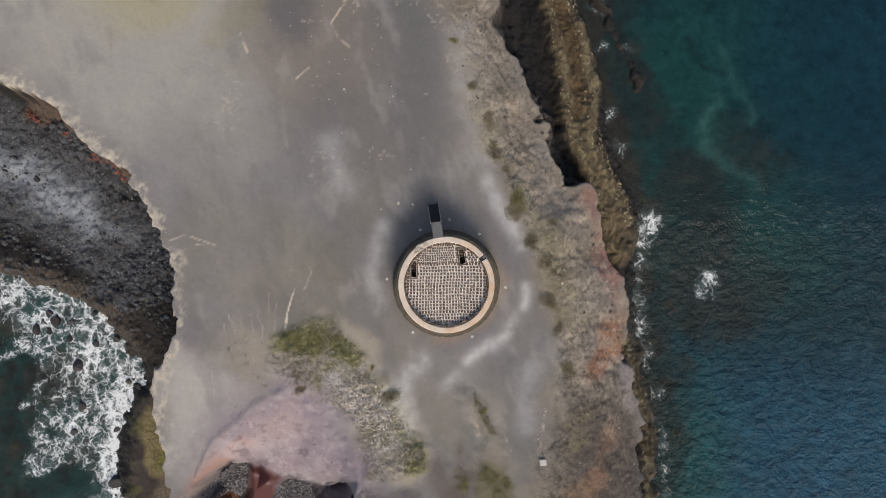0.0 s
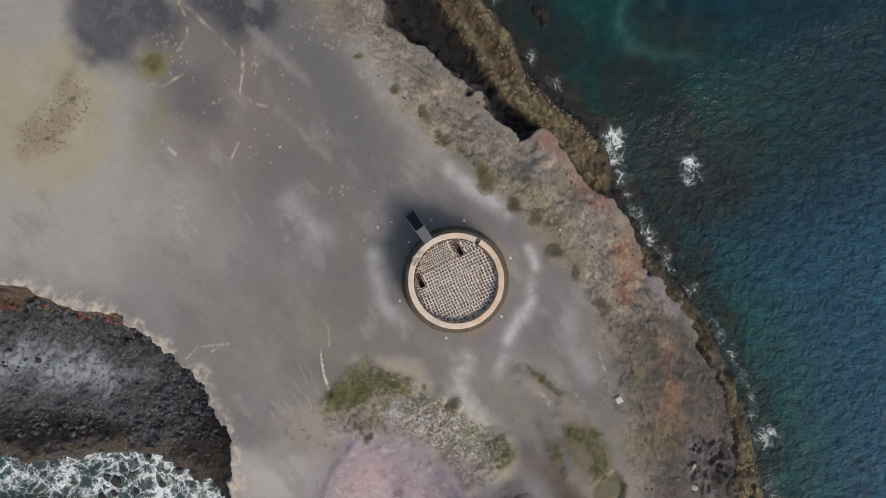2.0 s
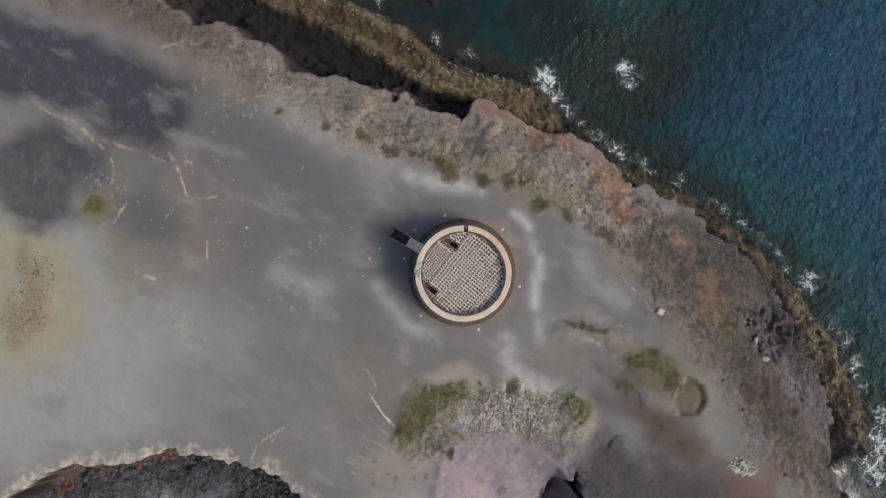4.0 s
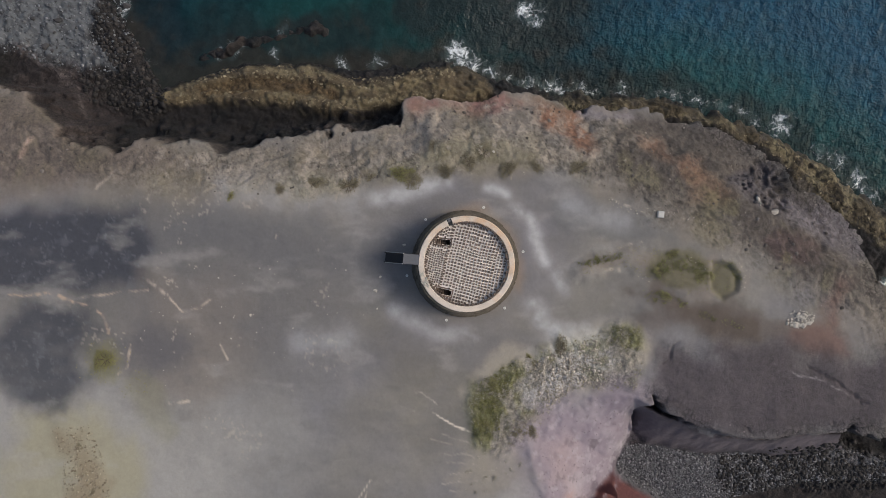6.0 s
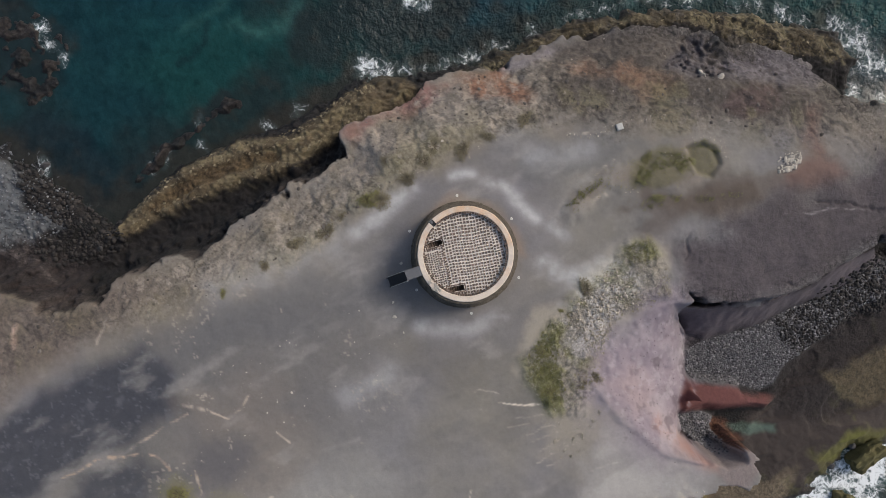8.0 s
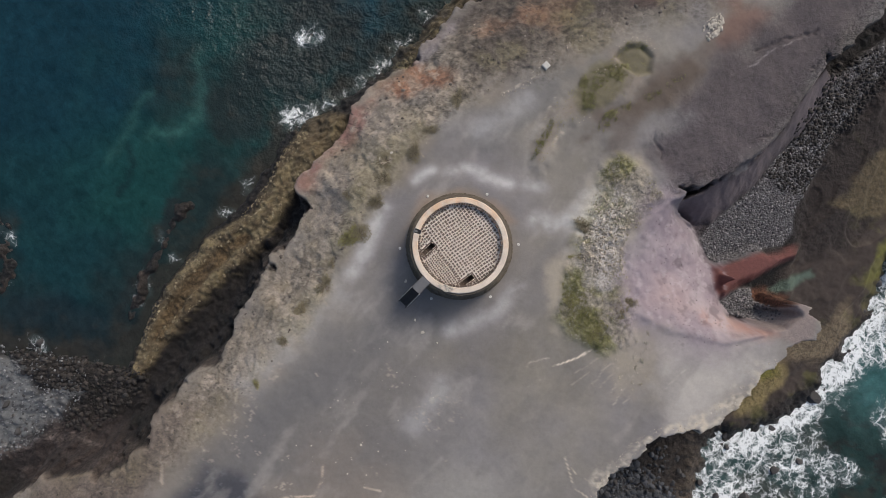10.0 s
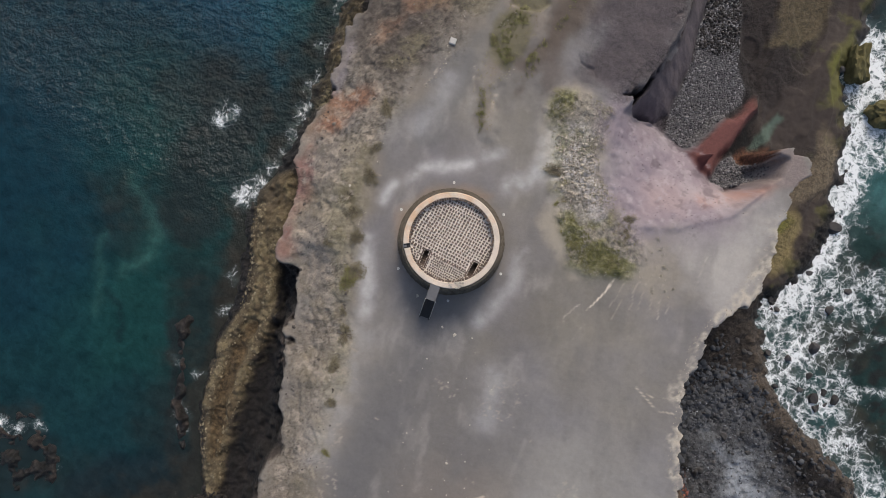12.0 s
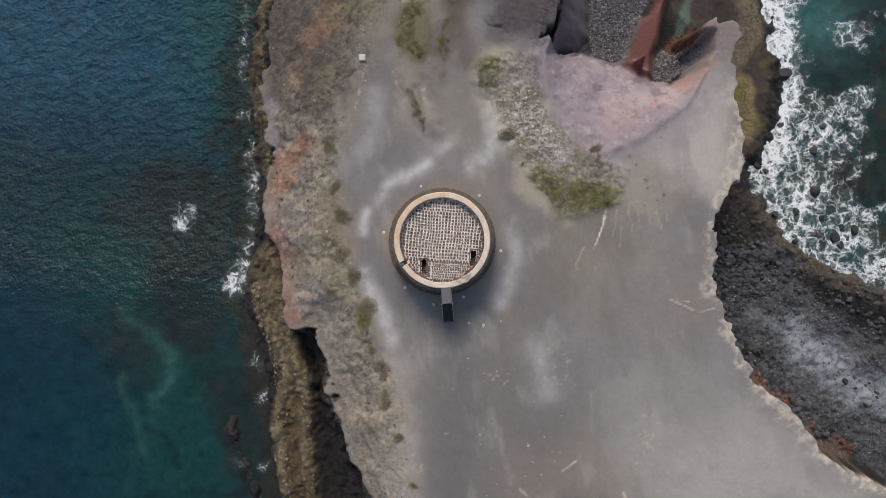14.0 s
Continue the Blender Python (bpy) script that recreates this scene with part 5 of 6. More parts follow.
# rough stones of the projecting courses round the drum
for r0, z0, n in ((4.07, 3.60, 92), (4.24, 2.66, 100), (4.42, 1.42, 110), (4.62, 0.32, 112)):
    for k in range(n):
        a = 2 * math.pi * (k + rng.uniform(-0.25, 0.25)) / n
        if abs((a - radians(99.5) + math.pi) % (2 * math.pi) - math.pi) < 0.1 and z0 > 3:
            continue
        ob = piece("course_stone", SETT_MESH, tower, Matrix.Rotation(a, 4, "Z") @ pose(r0 + rng.uniform(-0.03, 0.02), 0, z0 + rng.uniform(-0.04, 0.02), rng.uniform(-5, 5), rng.uniform(-5, 5), rng.uniform(-5, 5)) @ Matrix.Diagonal((rng.uniform(0.16, 0.22), rng.uniform(0.2, 0.29), rng.uniform(0.14, 0.2), 1)))
        ob.material_slots[0].link = "OBJECT"
        ob.material_slots[0].material = M_COURSE
# broken plaster on the north-west
for k in range(26):
    a = radians(124 + rng.uniform(-11, 11))
    r = rng.uniform(3.5, 4.0)
    s = rng.uniform(0.09, 0.22)
    ob = piece("plaster_lump", SETT_MESH, tower, pose(r * math.cos(a), r * math.sin(a), TOP_Z + s * 0.15, rng.uniform(-20, 20), rng.uniform(-20, 20), rng.uniform(0, 90)) @ Matrix.Diagonal((s, s * 0.8, s * 0.6, 1)))
    ob.material_slots[0].link = "OBJECT"
    ob.material_slots[0].material = M_PALEROCK
# spout box in the gap of the parapet
m = Matrix.Rotation(GAP, 4, "Z")
bm = bmesh.new()
block(bm, 0.62, 0.34, 0.30, m @ Matrix.Translation((3.74, 0, TOP_Z - 0.25)), 0.02)
spout = part("spout_box", bm, M_DARKSTEEL, tower, "rusty dark metal box in the parapet gap")
bm = bmesh.new()
tube(bm, m @ Vector((3.81, 0.02, TOP_Z - 0.1)), m @ Vector((3.81, 0.02, TOP_Z + 0.06)), 0.11, 14)
part("pipe_collar", bm, M_STEEL, spout)
bm = bmesh.new()
block(bm, 0.10, 0.4, 0.06, m @ Matrix.Translation((3.98, 0, TOP_Z - 0.07)), 0.01)
part("flange", bm, M_STEEL, spout)

# ---------------------------------------------------------------- steel stair to the roof
STAIR_DIR = radians(99.5)
stair = thing("access_stair", "dark grey steel stair and landing against the round tower", "stair", TOWER @ Matrix.Rotation(STAIR_DIR - math.pi / 2, 4, "Z"))
LAND_Z = TOP_Z - 0.05
bm = bmesh.new()
block(bm, 0.74, 1.44, 0.06, Matrix.Translation((0, 4.52, LAND_Z)), 0.01)
landing = part("landing", bm, M_STEEL, stair, "pale grey chequer plate")
for side in (-1, 1):
    bm = bmesh.new()
    block(bm, 0.05, 1.44, 0.12, Matrix.Translation((side * 0.395, 4.52, LAND_Z - 0.02)))
    part("edge_beam", bm, M_STEEL, stair)
    for y0 in (4.75, 5.15):
        bm = bmesh.new()
        tube(bm, (side * 0.32, y0, -0.2), (side * 0.32, y0, LAND_Z - 0.03), 0.04)
        part("leg", bm, M_DARKSTEEL, stair)
    bm = bmesh.new()
    tube(bm, (side * 0.41, 5.2, LAND_Z - 0.1), (side * 0.41, 7.14, 0.0), 0.06, 6)
    part("stringer", bm, M_DARKSTEEL, stair)
    bm = bmesh.new()
    tube(bm, (side * 0.43, 5.22, LAND_Z + 0.75), (side * 0.46, 6.95, 1.0), 0.028)
    tube(bm, (side * 0.46, 6.95, 1.0), (side * 0.46, 7.06, 0.0), 0.028)
    tube(bm, (side * 0.43, 5.22, LAND_Z + 0.75), (side * 0.43, 5.22, LAND_Z), 0.028)
    part("handrail", bm, M_RAIL, stair, "thin grey steel handrail")
for k in range(16):
    bm = bmesh.new()
    block(bm, 0.76, 0.13, 0.035, Matrix.Translation((0, 5.30 + k * 0.113, LAND_Z - 0.24 - k * 0.225)), 0.006)
    part("tread", bm, M_DARKSTEEL, stair)


# ---------------------------------------------------------------- small things round the tower
def height_at(x, y):
    return float(terrain(np.array([float(x)]), np.array([float(y)]))[0][0])


def spotlight():
    ob = thing("ground_spotlight", "small white round floodlight set in the ground round the tower", "spotlight", group="spotlights round the tower")
    bm = bmesh.new()
    revolve(bm, [(0.0001, -0.1), (0.12, -0.1), (0.12, 0.05), (0.105, 0.07), (0.08, 0.07), (0.075, 0.05), (0.0001, 0.05)], steps=18)
    part("housing", bm, M_WHITE, ob)
    bm = bmesh.new()
    revolve(bm, [(0.0001, 0.05), (0.072, 0.052), (0.05, 0.062), (0.0001, 0.066)], steps=14)
    part("lens", bm, M_CONCRETE, ob)
    return ob


def place_lamp(k):
    a = radians(-4 + 60 * k)
    x, y = -1.02 + 5.25 * math.cos(a), -2.36 + 5.25 * math.sin(a)
    return pose(x, y, height_at(x, y), 0, 0, 60 * k)


lamp = spotlight()
lamp.matrix_basis = place_lamp(0)
for k in range(1, 6):
    copy_thing(lamp, place_lamp(k))

slab = thing("concrete_block", "square pale concrete block beside the track", "concrete block", pose(7.5, -18.1, height_at(7.5, -18.1), 0, 0, 8))
bm = bmesh.new()
block(bm, 0.58, 0.58, 0.36, Matrix.Translation((0, 0, -0.08)), 0.03)
part("body", bm, M_CONCRETE, slab)
bm = bmesh.new()
block(bm, 0.52, 0.52, 0.05, Matrix.Translation((0, 0, 0.12)), 0.02)
part("cover", bm, M_CONCRETE, slab, "pale cement lid")

# low whitewashed platform at the landward end
pad = thing("concrete_platform", "low whitewashed concrete platform with a raised kerb", "platform", pose(-16.95, 39.1, 0, 0, 0, 203))
bm = bmesh.new()
block(bm, 5.8, 7.0, 1.0, Matrix.Translation((2.9, -3.5, -0.05)), 0.03)
part("slab", bm, M_CONCRETE, pad)
for sx_, sy_, ox, oy in ((5.8, 0.18, 2.9, -0.09), (5.8, 0.18, 2.9, -6.91), (0.18, 6.6, 0.09, -3.5), (0.18, 6.6, 5.71, -3.5)):
    bm = bmesh.new()
    block(bm, sx_, sy_, 0.10, Matrix.Translation((ox, oy, 0.49)), 0.015)
    part("kerb", bm, M_CONCRETE, pad)


# ---------------------------------------------------------------- stones
def stone_mesh(name, seed, material, flat=0.6, detail=2, cuts=9):
    """An angular block: a lump cut by random planes."""
    r = random.Random(seed)
    bm = bmesh.new()
    bmesh.ops.create_icosphere(bm, subdivisions=detail, radius=0.62)
    planes = [(Vector((r.gauss(0, 1), r.gauss(0, 1), r.gauss(0, 0.7))).normalized(), r.uniform(0.30, 0.46)) for _ in range(cuts)]
    for v_ in bm.verts:
        for n_, d_ in planes:
            over = v_.co.dot(n_) - d_
            if over > 0:
                v_.co -= n_ * over
        v_.co *= 1 + 0.07 * noise.noise(v_.co * 5 + Vector((seed, 0, 0)))
        v_.co.z *= flat
    me = bpy.data.meshes.new(name)
    bm.to_mesh(me)
    bm.free()
    me.materials.append(material)
    return me


BOULDERS = [stone_mesh("boulder", k, M_ROCK, 0.7, 2, 14) for k in range(9)]
PALE = [stone_mesh("stone", 20 + k, M_PALEROCK, 0.6, 1) for k in range(4)]


def scatter_in(points, count, seed):
    r = random.Random(seed)
    xs_, ys_ = [p[0] for p in points], [p[1] for p in points]
    px = np.array([r.uniform(min(xs_), max(xs_)) for _ in range(count)])
    py = np.array([r.uniform(min(ys_), max(ys_)) for _ in range(count)])
    keep = line_distance(px, py, points, True) > 0
    return px[keep], py[keep]


def boulders(name, label, category, group, points, count, seed, sizes, meshes, sink=0.25):
    """Single stones, each a thing, lying on the ground or in shallow water."""
    px, py = scatter_in(points, count, seed)
    pz = np.maximum(terrain(px, py)[0], SEA_Z - 0.25)
    r = random.Random(seed + 1)
    for x, y, z in zip(px, py, pz):
        s = sizes[0] + (sizes[1] - sizes[0]) * r.random() ** 2.5
        ob = new(name, r.choice(meshes))
        ob.matrix_basis = pose(x, y, z + s * (0.3 - sink), r.uniform(-14, 14), r.uniform(-14, 14), r.uniform(0, 360)) @ Matrix.Diagonal((s, s * r.uniform(0.65, 1.0), s * r.uniform(0.7, 1.0), 1))
        tagged(ob, label, category, group)


def stone_field(name, label, category, points, count, seed, sizes, material, sink=0.3, limit=None, thick=0.9):
    """Countless stones as one mesh of small angular pebbles."""
    px, py = scatter_in(points, count, seed)
    pz = terrain(px, py)[0]
    if limit is not None:
        keep = (pz > SEA_Z - 0.1) & (pz < limit)
        px, py, pz = px[keep], py[keep], pz[keep]
    r = np.random.default_rng(seed)
    ring = [(math.cos(k * 1.2566), math.sin(k * 1.2566)) for k in range(5)]
    base = np.array([(a, c, -0.5) for a, c in ring] + [(0.78 * a, 0.78 * c, 0.5) for a, c in ring])
    tris = np.array([q for k in range(5) for q in ((k, (k + 1) % 5, 5 + (k + 1) % 5), (k, 5 + (k + 1) % 5, 5 + k))] + [(5, 6, 7), (5, 7, 8), (5, 8, 9)])
    n = len(px)
    s = sizes[0] + (sizes[1] - sizes[0]) * r.random(n) ** 2.2
    a = r.random(n) * 6.283
    q = (base[None] * (1 + 0.55 * (r.random((n, 10, 3)) - 0.5)) + 0.22 * (r.random((n, 10, 3)) - 0.5)) * (s * 0.5)[:, None, None] * np.stack([np.ones(n), 0.6 + 0.4 * r.random(n), np.full(n, thick)], -1)[:, None]
    q[..., 2] += q[..., 0] * (r.random(n) - 0.5)[:, None] * 0.5
    ca, sa = np.cos(a)[:, None], np.sin(a)[:, None]
    co = np.stack([q[..., 0] * ca - q[..., 1] * sa + px[:, None], q[..., 0] * sa + q[..., 1] * ca + py[:, None], q[..., 2] + (pz + s * (0.25 - sink * 0.5))[:, None]], -1)
    faces = (np.arange(n)[:, None, None] * 10 + tris[None]).reshape(-1, 3)
    me = bpy.data.meshes.new(name)
    me.vertices.add(n * 10)
    me.vertices.foreach_set("co", co.astype(np.float32).ravel())
    me.loops.add(faces.size)
    me.loops.foreach_set("vertex_index", faces.astype(np.int32).ravel())
    me.polygons.add(len(faces))
    me.polygons.foreach_set("loop_start", np.arange(0, faces.size, 3, dtype=np.int32))
    me.update(calc_edges=True)
    me.validate()
    me.materials.append(material)
    tagged(new(name, me), label, category, kind="stuff")


def along(points, half):
    """The outline of a band along an open line."""
    sides = ([], [])
    for k, (x, y) in enumerate(points):
        (ax, ay), (bx, by) = points[max(k - 1, 0)], points[min(k + 1, len(points) - 1)]
        d = math.hypot(bx - ax, by - ay)
        for s, out in zip((1, -1), sides):
            out.append((x - s * half * (by - ay) / d, y + s * half * (bx - ax) / d))
    return sides[0] + sides[1][::-1]


def pebble_material(name, dark, light):
    m, tree, p = nodes_of(name)
    geo = tree.nodes.new("ShaderNodeNewGeometry")
    n = tex(tree, "ShaderNodeTexNoise", 8.0)
    c = ramp(tree, geo.outputs["Random Per Island"], [(0.0, dark), (0.75, tuple((a + b) / 2 for a, b in zip(dark, light))), (1.0, light)])
    tree.links.new(mix(tree, 1.0, c, calc(tree, "MULTIPLY_ADD", n.outputs[0], 0.8, 0.6), "MULTIPLY"), p.inputs["Base Color"])
    p.inputs["Roughness"].default_value = 0.85
    return m


M_PEBBLE = pebble_material("grey_shingle", (0.05, 0.048, 0.052), (0.33, 0.318, 0.32))
M_COBBLE = pebble_material("dark_cobbles", (0.045, 0.048, 0.055), (0.25, 0.265, 0.29))
M_SANDSTONE = pebble_material("north_beach_stones", (0.05, 0.052, 0.056), (0.24, 0.245, 0.255))
M_CRUST = pebble_material("pale_crust", (0.24, 0.205, 0.165), (0.62, 0.55, 0.46))
M_PLATE = pebble_material("ochre_plates", (0.085, 0.065, 0.038), (0.36, 0.30, 0.19))
M_MIXED = pebble_material("slope_rubble", (0.04, 0.034, 0.03), (0.34, 0.29, 0.25))
M_BROWNSTONE = pebble_material("brown_weathered_rock", (0.17, 0.135, 0.088), (0.46, 0.40, 0.29))
M_REDSTONE = pebble_material("red_scoria", (0.08, 0.03, 0.024), (0.32, 0.115, 0.08))
M_SLAB = pebble_material("slate_slabs", (0.03, 0.032, 0.037), (0.10, 0.105, 0.115))
M_BLACKROCK = pebble_material("black_lava_rubble", (0.010, 0.009, 0.009), (0.055, 0.047, 0.043))
M_CRAG = pebble_material("grey_mauve_crag", (0.05, 0.045, 0.047), (0.12, 0.105, 0.108))
M_SLOPEROCK = pebble_material("slope_rock", (0.06, 0.05, 0.043), (0.22, 0.19, 0.165))
M_MAUVE = pebble_material("mauve_rubble", (0.06, 0.048, 0.05), (0.24, 0.20, 0.20))
SHINGLE = CLIFF_PATCHES["shingle"][0]
stone_field("shingle", "grey shingle filling the narrow cove", "shingle", SHINGLE, 22000, 31, (0.08, 0.28), M_PEBBLE, 0.2, -5.5)
stone_field("shingle", "small pocket of grey shingle under the red slope", "shingle", CLIFF_PATCHES["shingle_pool"][0], 1700, 33, (0.1, 0.3), M_PEBBLE, 0.2, -2.0)
stone_field("lava_blocks", "black lava rubble over the seaward shingle", "lava blocks", [(-12.8, -31.6), (-12.2, -35), (-11, -42), (-9.8, -50), (-12, -50), (-15, -37), (-17, -33), (-15, -31.5)], 5400, 67, (0.12, 0.42), M_BLACKROCK, 0.25, -4.5)
COBBLE = CLIFF_PATCHES["west_cobble"][0]
stone_field("cobbles", "dark grey cobbles covering the western beach", "cobbles", COBBLE, 8000, 35, (0.05, 0.26), M_COBBLE, 0.25, -4.0)
stone_field("beach_stones", "grey stones and coarse sand on the northern beach", "beach stones", [(24, 56), (19.8, 42), (16, 38.4), (11.5, 34.5), (8.2, 37), (8, 56)], 6000, 37, (0.06, 0.34), M_SANDSTONE, 0.3, -5.0)
stone_field("lava_blocks", "tumbled dark lava blocks at the mouth of the cove", "lava blocks", [(-9.0, -36), (-12.6, -35), (-14.5, -42), (-10, -50), (-8.4, -44)], 900, 49, (0.2, 0.6), M_BLACKROCK, 0.25, -4.0)
stone_field("lava_blocks", "tumbled dark lava blocks under the western cliff", "lava blocks", [(-26.2, -0.6), (-25.6, -4), (-27.6, -8), (-32, -7), (-36, -4.6), (-50, 0), (-50, 5), (-36, -1), (-30, 3), (-33, 8), (-40, 12.4), (-41.6, 14), (-30, 7)], 1300, 40, (0.2, 0.7), M_SLAB, 0.2, -3.5)
stone_field("flagstones", "slate-grey flagstones packed under the western cliff", "flagstones", [(-26.4, 0.2), (-27.2, -3.4), (-30.2, -5.0), (-33, -5.6), (-37.4, -3.4), (-34, -0.4), (-31, 1.6), (-31.6, 5.4), (-34.5, 8.6), (-41, 12.6), (-40.6, 14), (-33, 9.4), (-28.6, 5)], 5200, 42, (0.25, 0.85), M_SLAB, 0.5, -3.5, 0.22)
stone_field("ledge_plates", "broken brown plates on the southern shore ledge", "rock plates", CLIFF_PATCHES["ochre_strip"][0], 700, 46, (0.12, 0.45), M_PLATE, 0.45, -5.5, 0.07)
stone_field("lava_blocks", "dark lava blocks between the beach and the ledge", "lava blocks", [(17.4, 40.6), (14.4, 37.4), (9.5, 31.2), (6.8, 29.4), (5.2, 33), (5.6, 38), (7.8, 40), (9.2, 36.2), (12.1, 39.4), (15.0, 39.8)], 2600, 48, (0.12, 0.65), M_BLACKROCK, 0.25, -4.5)
for line, half, n, seed in (([(9.4, 29.2), (11.5, 25.6), (12.9, 21.6), (13.5, 18), (13.4, 14.8), (14.2, 10.6), (16.4, 6.2), (17.6, 3)], 0.75, 2300, 44), ([(8.0, 29.2), (9.3, 25.2), (10.3, 21), (10.8, 17), (11.0, 13.6), (12.4, 10), (13.9, 7.2), (15, 3)], 0.5, 1600, 57)):
    stone_field("ledge_plates", "cracked pale ochre plates along the edge of the wave-cut ledge", "rock plates", along(line, half), n * 2, seed, (0.10, 0.42), M_PLATE, 0.5, -4.5, 0.09)
for spot, n, seed in (([(-32.5, 6.9), (-34.0, 8.4), (-34.7, 9.2), (-33.8, 9.5), (-32.7, 7.8)], 220, 62), ([(-35.5, 9.3), (-36.4, 9.9), (-36.6, 10.6), (-35.6, 10.3)], 120, 63), ([(-38.5, 11.8), (-39.4, 12.1), (-39.8, 12.6), (-38.8, 12.5)], 50, 64), ([(-41.6, 13.3), (-43.3, 14.2), (-43.4, 15.0), (-42.1, 14.2)], 110, 65)):
    stone_field("red_scoria", "red scoria rubble in a gully below the western rim", "scoria", spot, n, seed, (0.15, 0.55), M_REDSTONE, 0.3, 1.0, 0.6)
LIP = [(-26.2, -19.5), (-26.5, -14), (-26.4, -9.8), (-25.2, -8), (-24.6, -5.8), (-25, -3), (-25.3, -1.6), (-26.2, 0.4), (-26.9, 2.8), (-28.3, 5.6), (-30.8, 8.7), (-33.3, 10.8), (-36.7, 13.2), (-41.3, 15.4)]
stone_field("rim_crumbs", "pale crumbling crust along the cliff rim", "rim crust", LIP + [(x + 0.9, y + 0.4) for x, y in reversed(LIP)], 9000, 50, (0.03, 0.14), M_CRUST, 0.25, 1.0, 0.6)
CHASM_LIP = RIM_CHASM[:12]
stone_field("rim_crumbs", "mauve crust breaking off along the cove rim", "rim crust", CHASM_LIP + [(x + 1.3, y + 0.3) for x, y in reversed(CHASM_LIP)], 700, 52, (0.05, 0.22), M_MAUVE, 0.3, 1.0, 0.5)
stone_field("slope_rubble", "larger broken rocks half sunk in the eastern slope", "rubble", PATCHES["east_slope"][0], 420, 78, (0.2, 0.55), M_SLOPEROCK, 0.55, 2.0, 0.6)
stone_field("slope_rubble", "dark and pale rubble on the eastern slope", "rubble", PATCHES["east_slope"][0], 2200, 54, (0.04, 0.22), M_MIXED, 0.35, 2.0, 0.6)
stone_field("outcrop_rubble", "brown weathered rocks on yellow soil", "rubble", [(-24.0, 29.4), (-23.0, 26.3), (-25.0, 24.6), (-28.5, 22.8), (-31.8, 24), (-30.6, 26.4), (-27.3, 27.4)], 1800, 59, (0.05, 0.24), M_BROWNSTONE, 0.3, 2.0, 0.6)
stone_field("slope_rubble", "dark crumbs scattered down the lilac slope", "rubble", [(-9.6, -14), (-9.4, -19), (-13, -21), (-17, -20.6), (-21, -17.6), (-23, -17), (-19, -13.6), (-13, -12.4)], 260, 58, (0.03, 0.15), M_MAUVE, 0.3, 2.0, 0.6)
for line, n, seed in (([(5.1, -24.2), (5.0, -25.6), (4.2, -26.8), (2.8, -26.8)], 130, 68), ([(4.4, -21.0), (3.7, -23.0)], 60, 69), ([(2.0, -17.4), (1.4, -18.6)], 40, 70), ([(7.6, -13.2), (7.2, -15.2), (7.9, -19.6), (7.7, -22.4)], 160, 74)):
    stone_field("pale_rubble", "small white stones along the edge of the hollow", "rubble", along(line, 0.3), n, seed, (0.05, 0.17), M_CRUST, 0.2, 2.0, 0.7)
stone_field("slope_rubble", "pale rubble on the stony bank", "rubble", PATCHES["scrub_pale"][0], 1800, 56, (0.05, 0.3), M_CRUST, 0.3, 2.0, 0.7)
stone_field("lava_crags", "grey-mauve broken crags in the hollow of the slope", "lava blocks", PATCHES["dark_lava"][0], 160, 76, (0.12, 0.5), M_CRAG, 0.4, 2.0, 0.6)
for x, y, s in ((10.4, -28.3, 0.9), (11.0, -26.3, 0.6), (10.7, -26.6, 0.5)):
    ob = new("boulder", PALE[int(abs(y * 3)) % 4])
    ob.matrix_basis = pose(x, y, height_at(x, y) + 0.15 * s, 0, 0, y * 40) @ Matrix.Diagonal((s, s * 0.6, s, 1))
    tagged(ob, "pale block lying in the lava hollow of the slope", "boulder", "hollow boulders")
boulders("boulder", "dark angular lava boulder on the western beach", "boulder", "western beach boulders", [(-26.6, -1), (-27.6, -8), (-33, -8), (-38, -4), (-48, 1), (-48, 13), (-40, 12.4), (-30, 5)], 170, 41, (0.3, 0.9), BOULDERS)
boulders("boulder", "black wet boulder standing in the surf", "boulder", "surf boulders", FOAM_WEST, 190, 43, (0.4, 1.1), BOULDERS, 0.3)
boulders("boulder", "dark boulder in shallow water", "boulder", "shallow boulders", [(-36, -6), (-52, -2), (-52, -20), (-40, -26), (-36, -20)], 120, 45, (0.3, 1.1), BOULDERS, 0.25)
boulders("boulder", "dark rock lying on the northern beach", "boulder", "northern beach rocks", [(21, 46), (19, 40), (14.5, 35), (9, 30.5), (6, 32), (7, 36), (8, 46)], 80, 47, (0.3, 1.0), BOULDERS)
for x, y, s in ((-31.6, -9.6, 0.75), (-31.1, -8.2, 0.6), (-31.9, -6.4, 0.5), (-34.4, -8.3, 1.0), (-37.8, -15.1, 1.1), (-38.3, -11.0, 1.5), (-36.5, -8.8, 0.9), (-39.2, -8.3, 0.9), (-40.7, -6.5, 1.4), (-42.6, -7.3, 1.1), (-39.0, -6.6, 0.8), (-36.7, -5.7, 0.7), (-41.3, -5.6, 0.7), (-34.2, -22.6, 1.75), (-32.1, -13.2, 0.8), (-33.2, -12.6, 0.7)):
    ob = new("boulder", BOULDERS[int(abs(x * 7)) % 9])
    ob.matrix_basis = pose(x, y, SEA_Z + 0.05, 0, 0, x * 40) @ Matrix.Diagonal((s, s * 0.85, s, 1))
    tagged(ob, "large rounded black boulder at the water's edge", "boulder", "shore boulders")


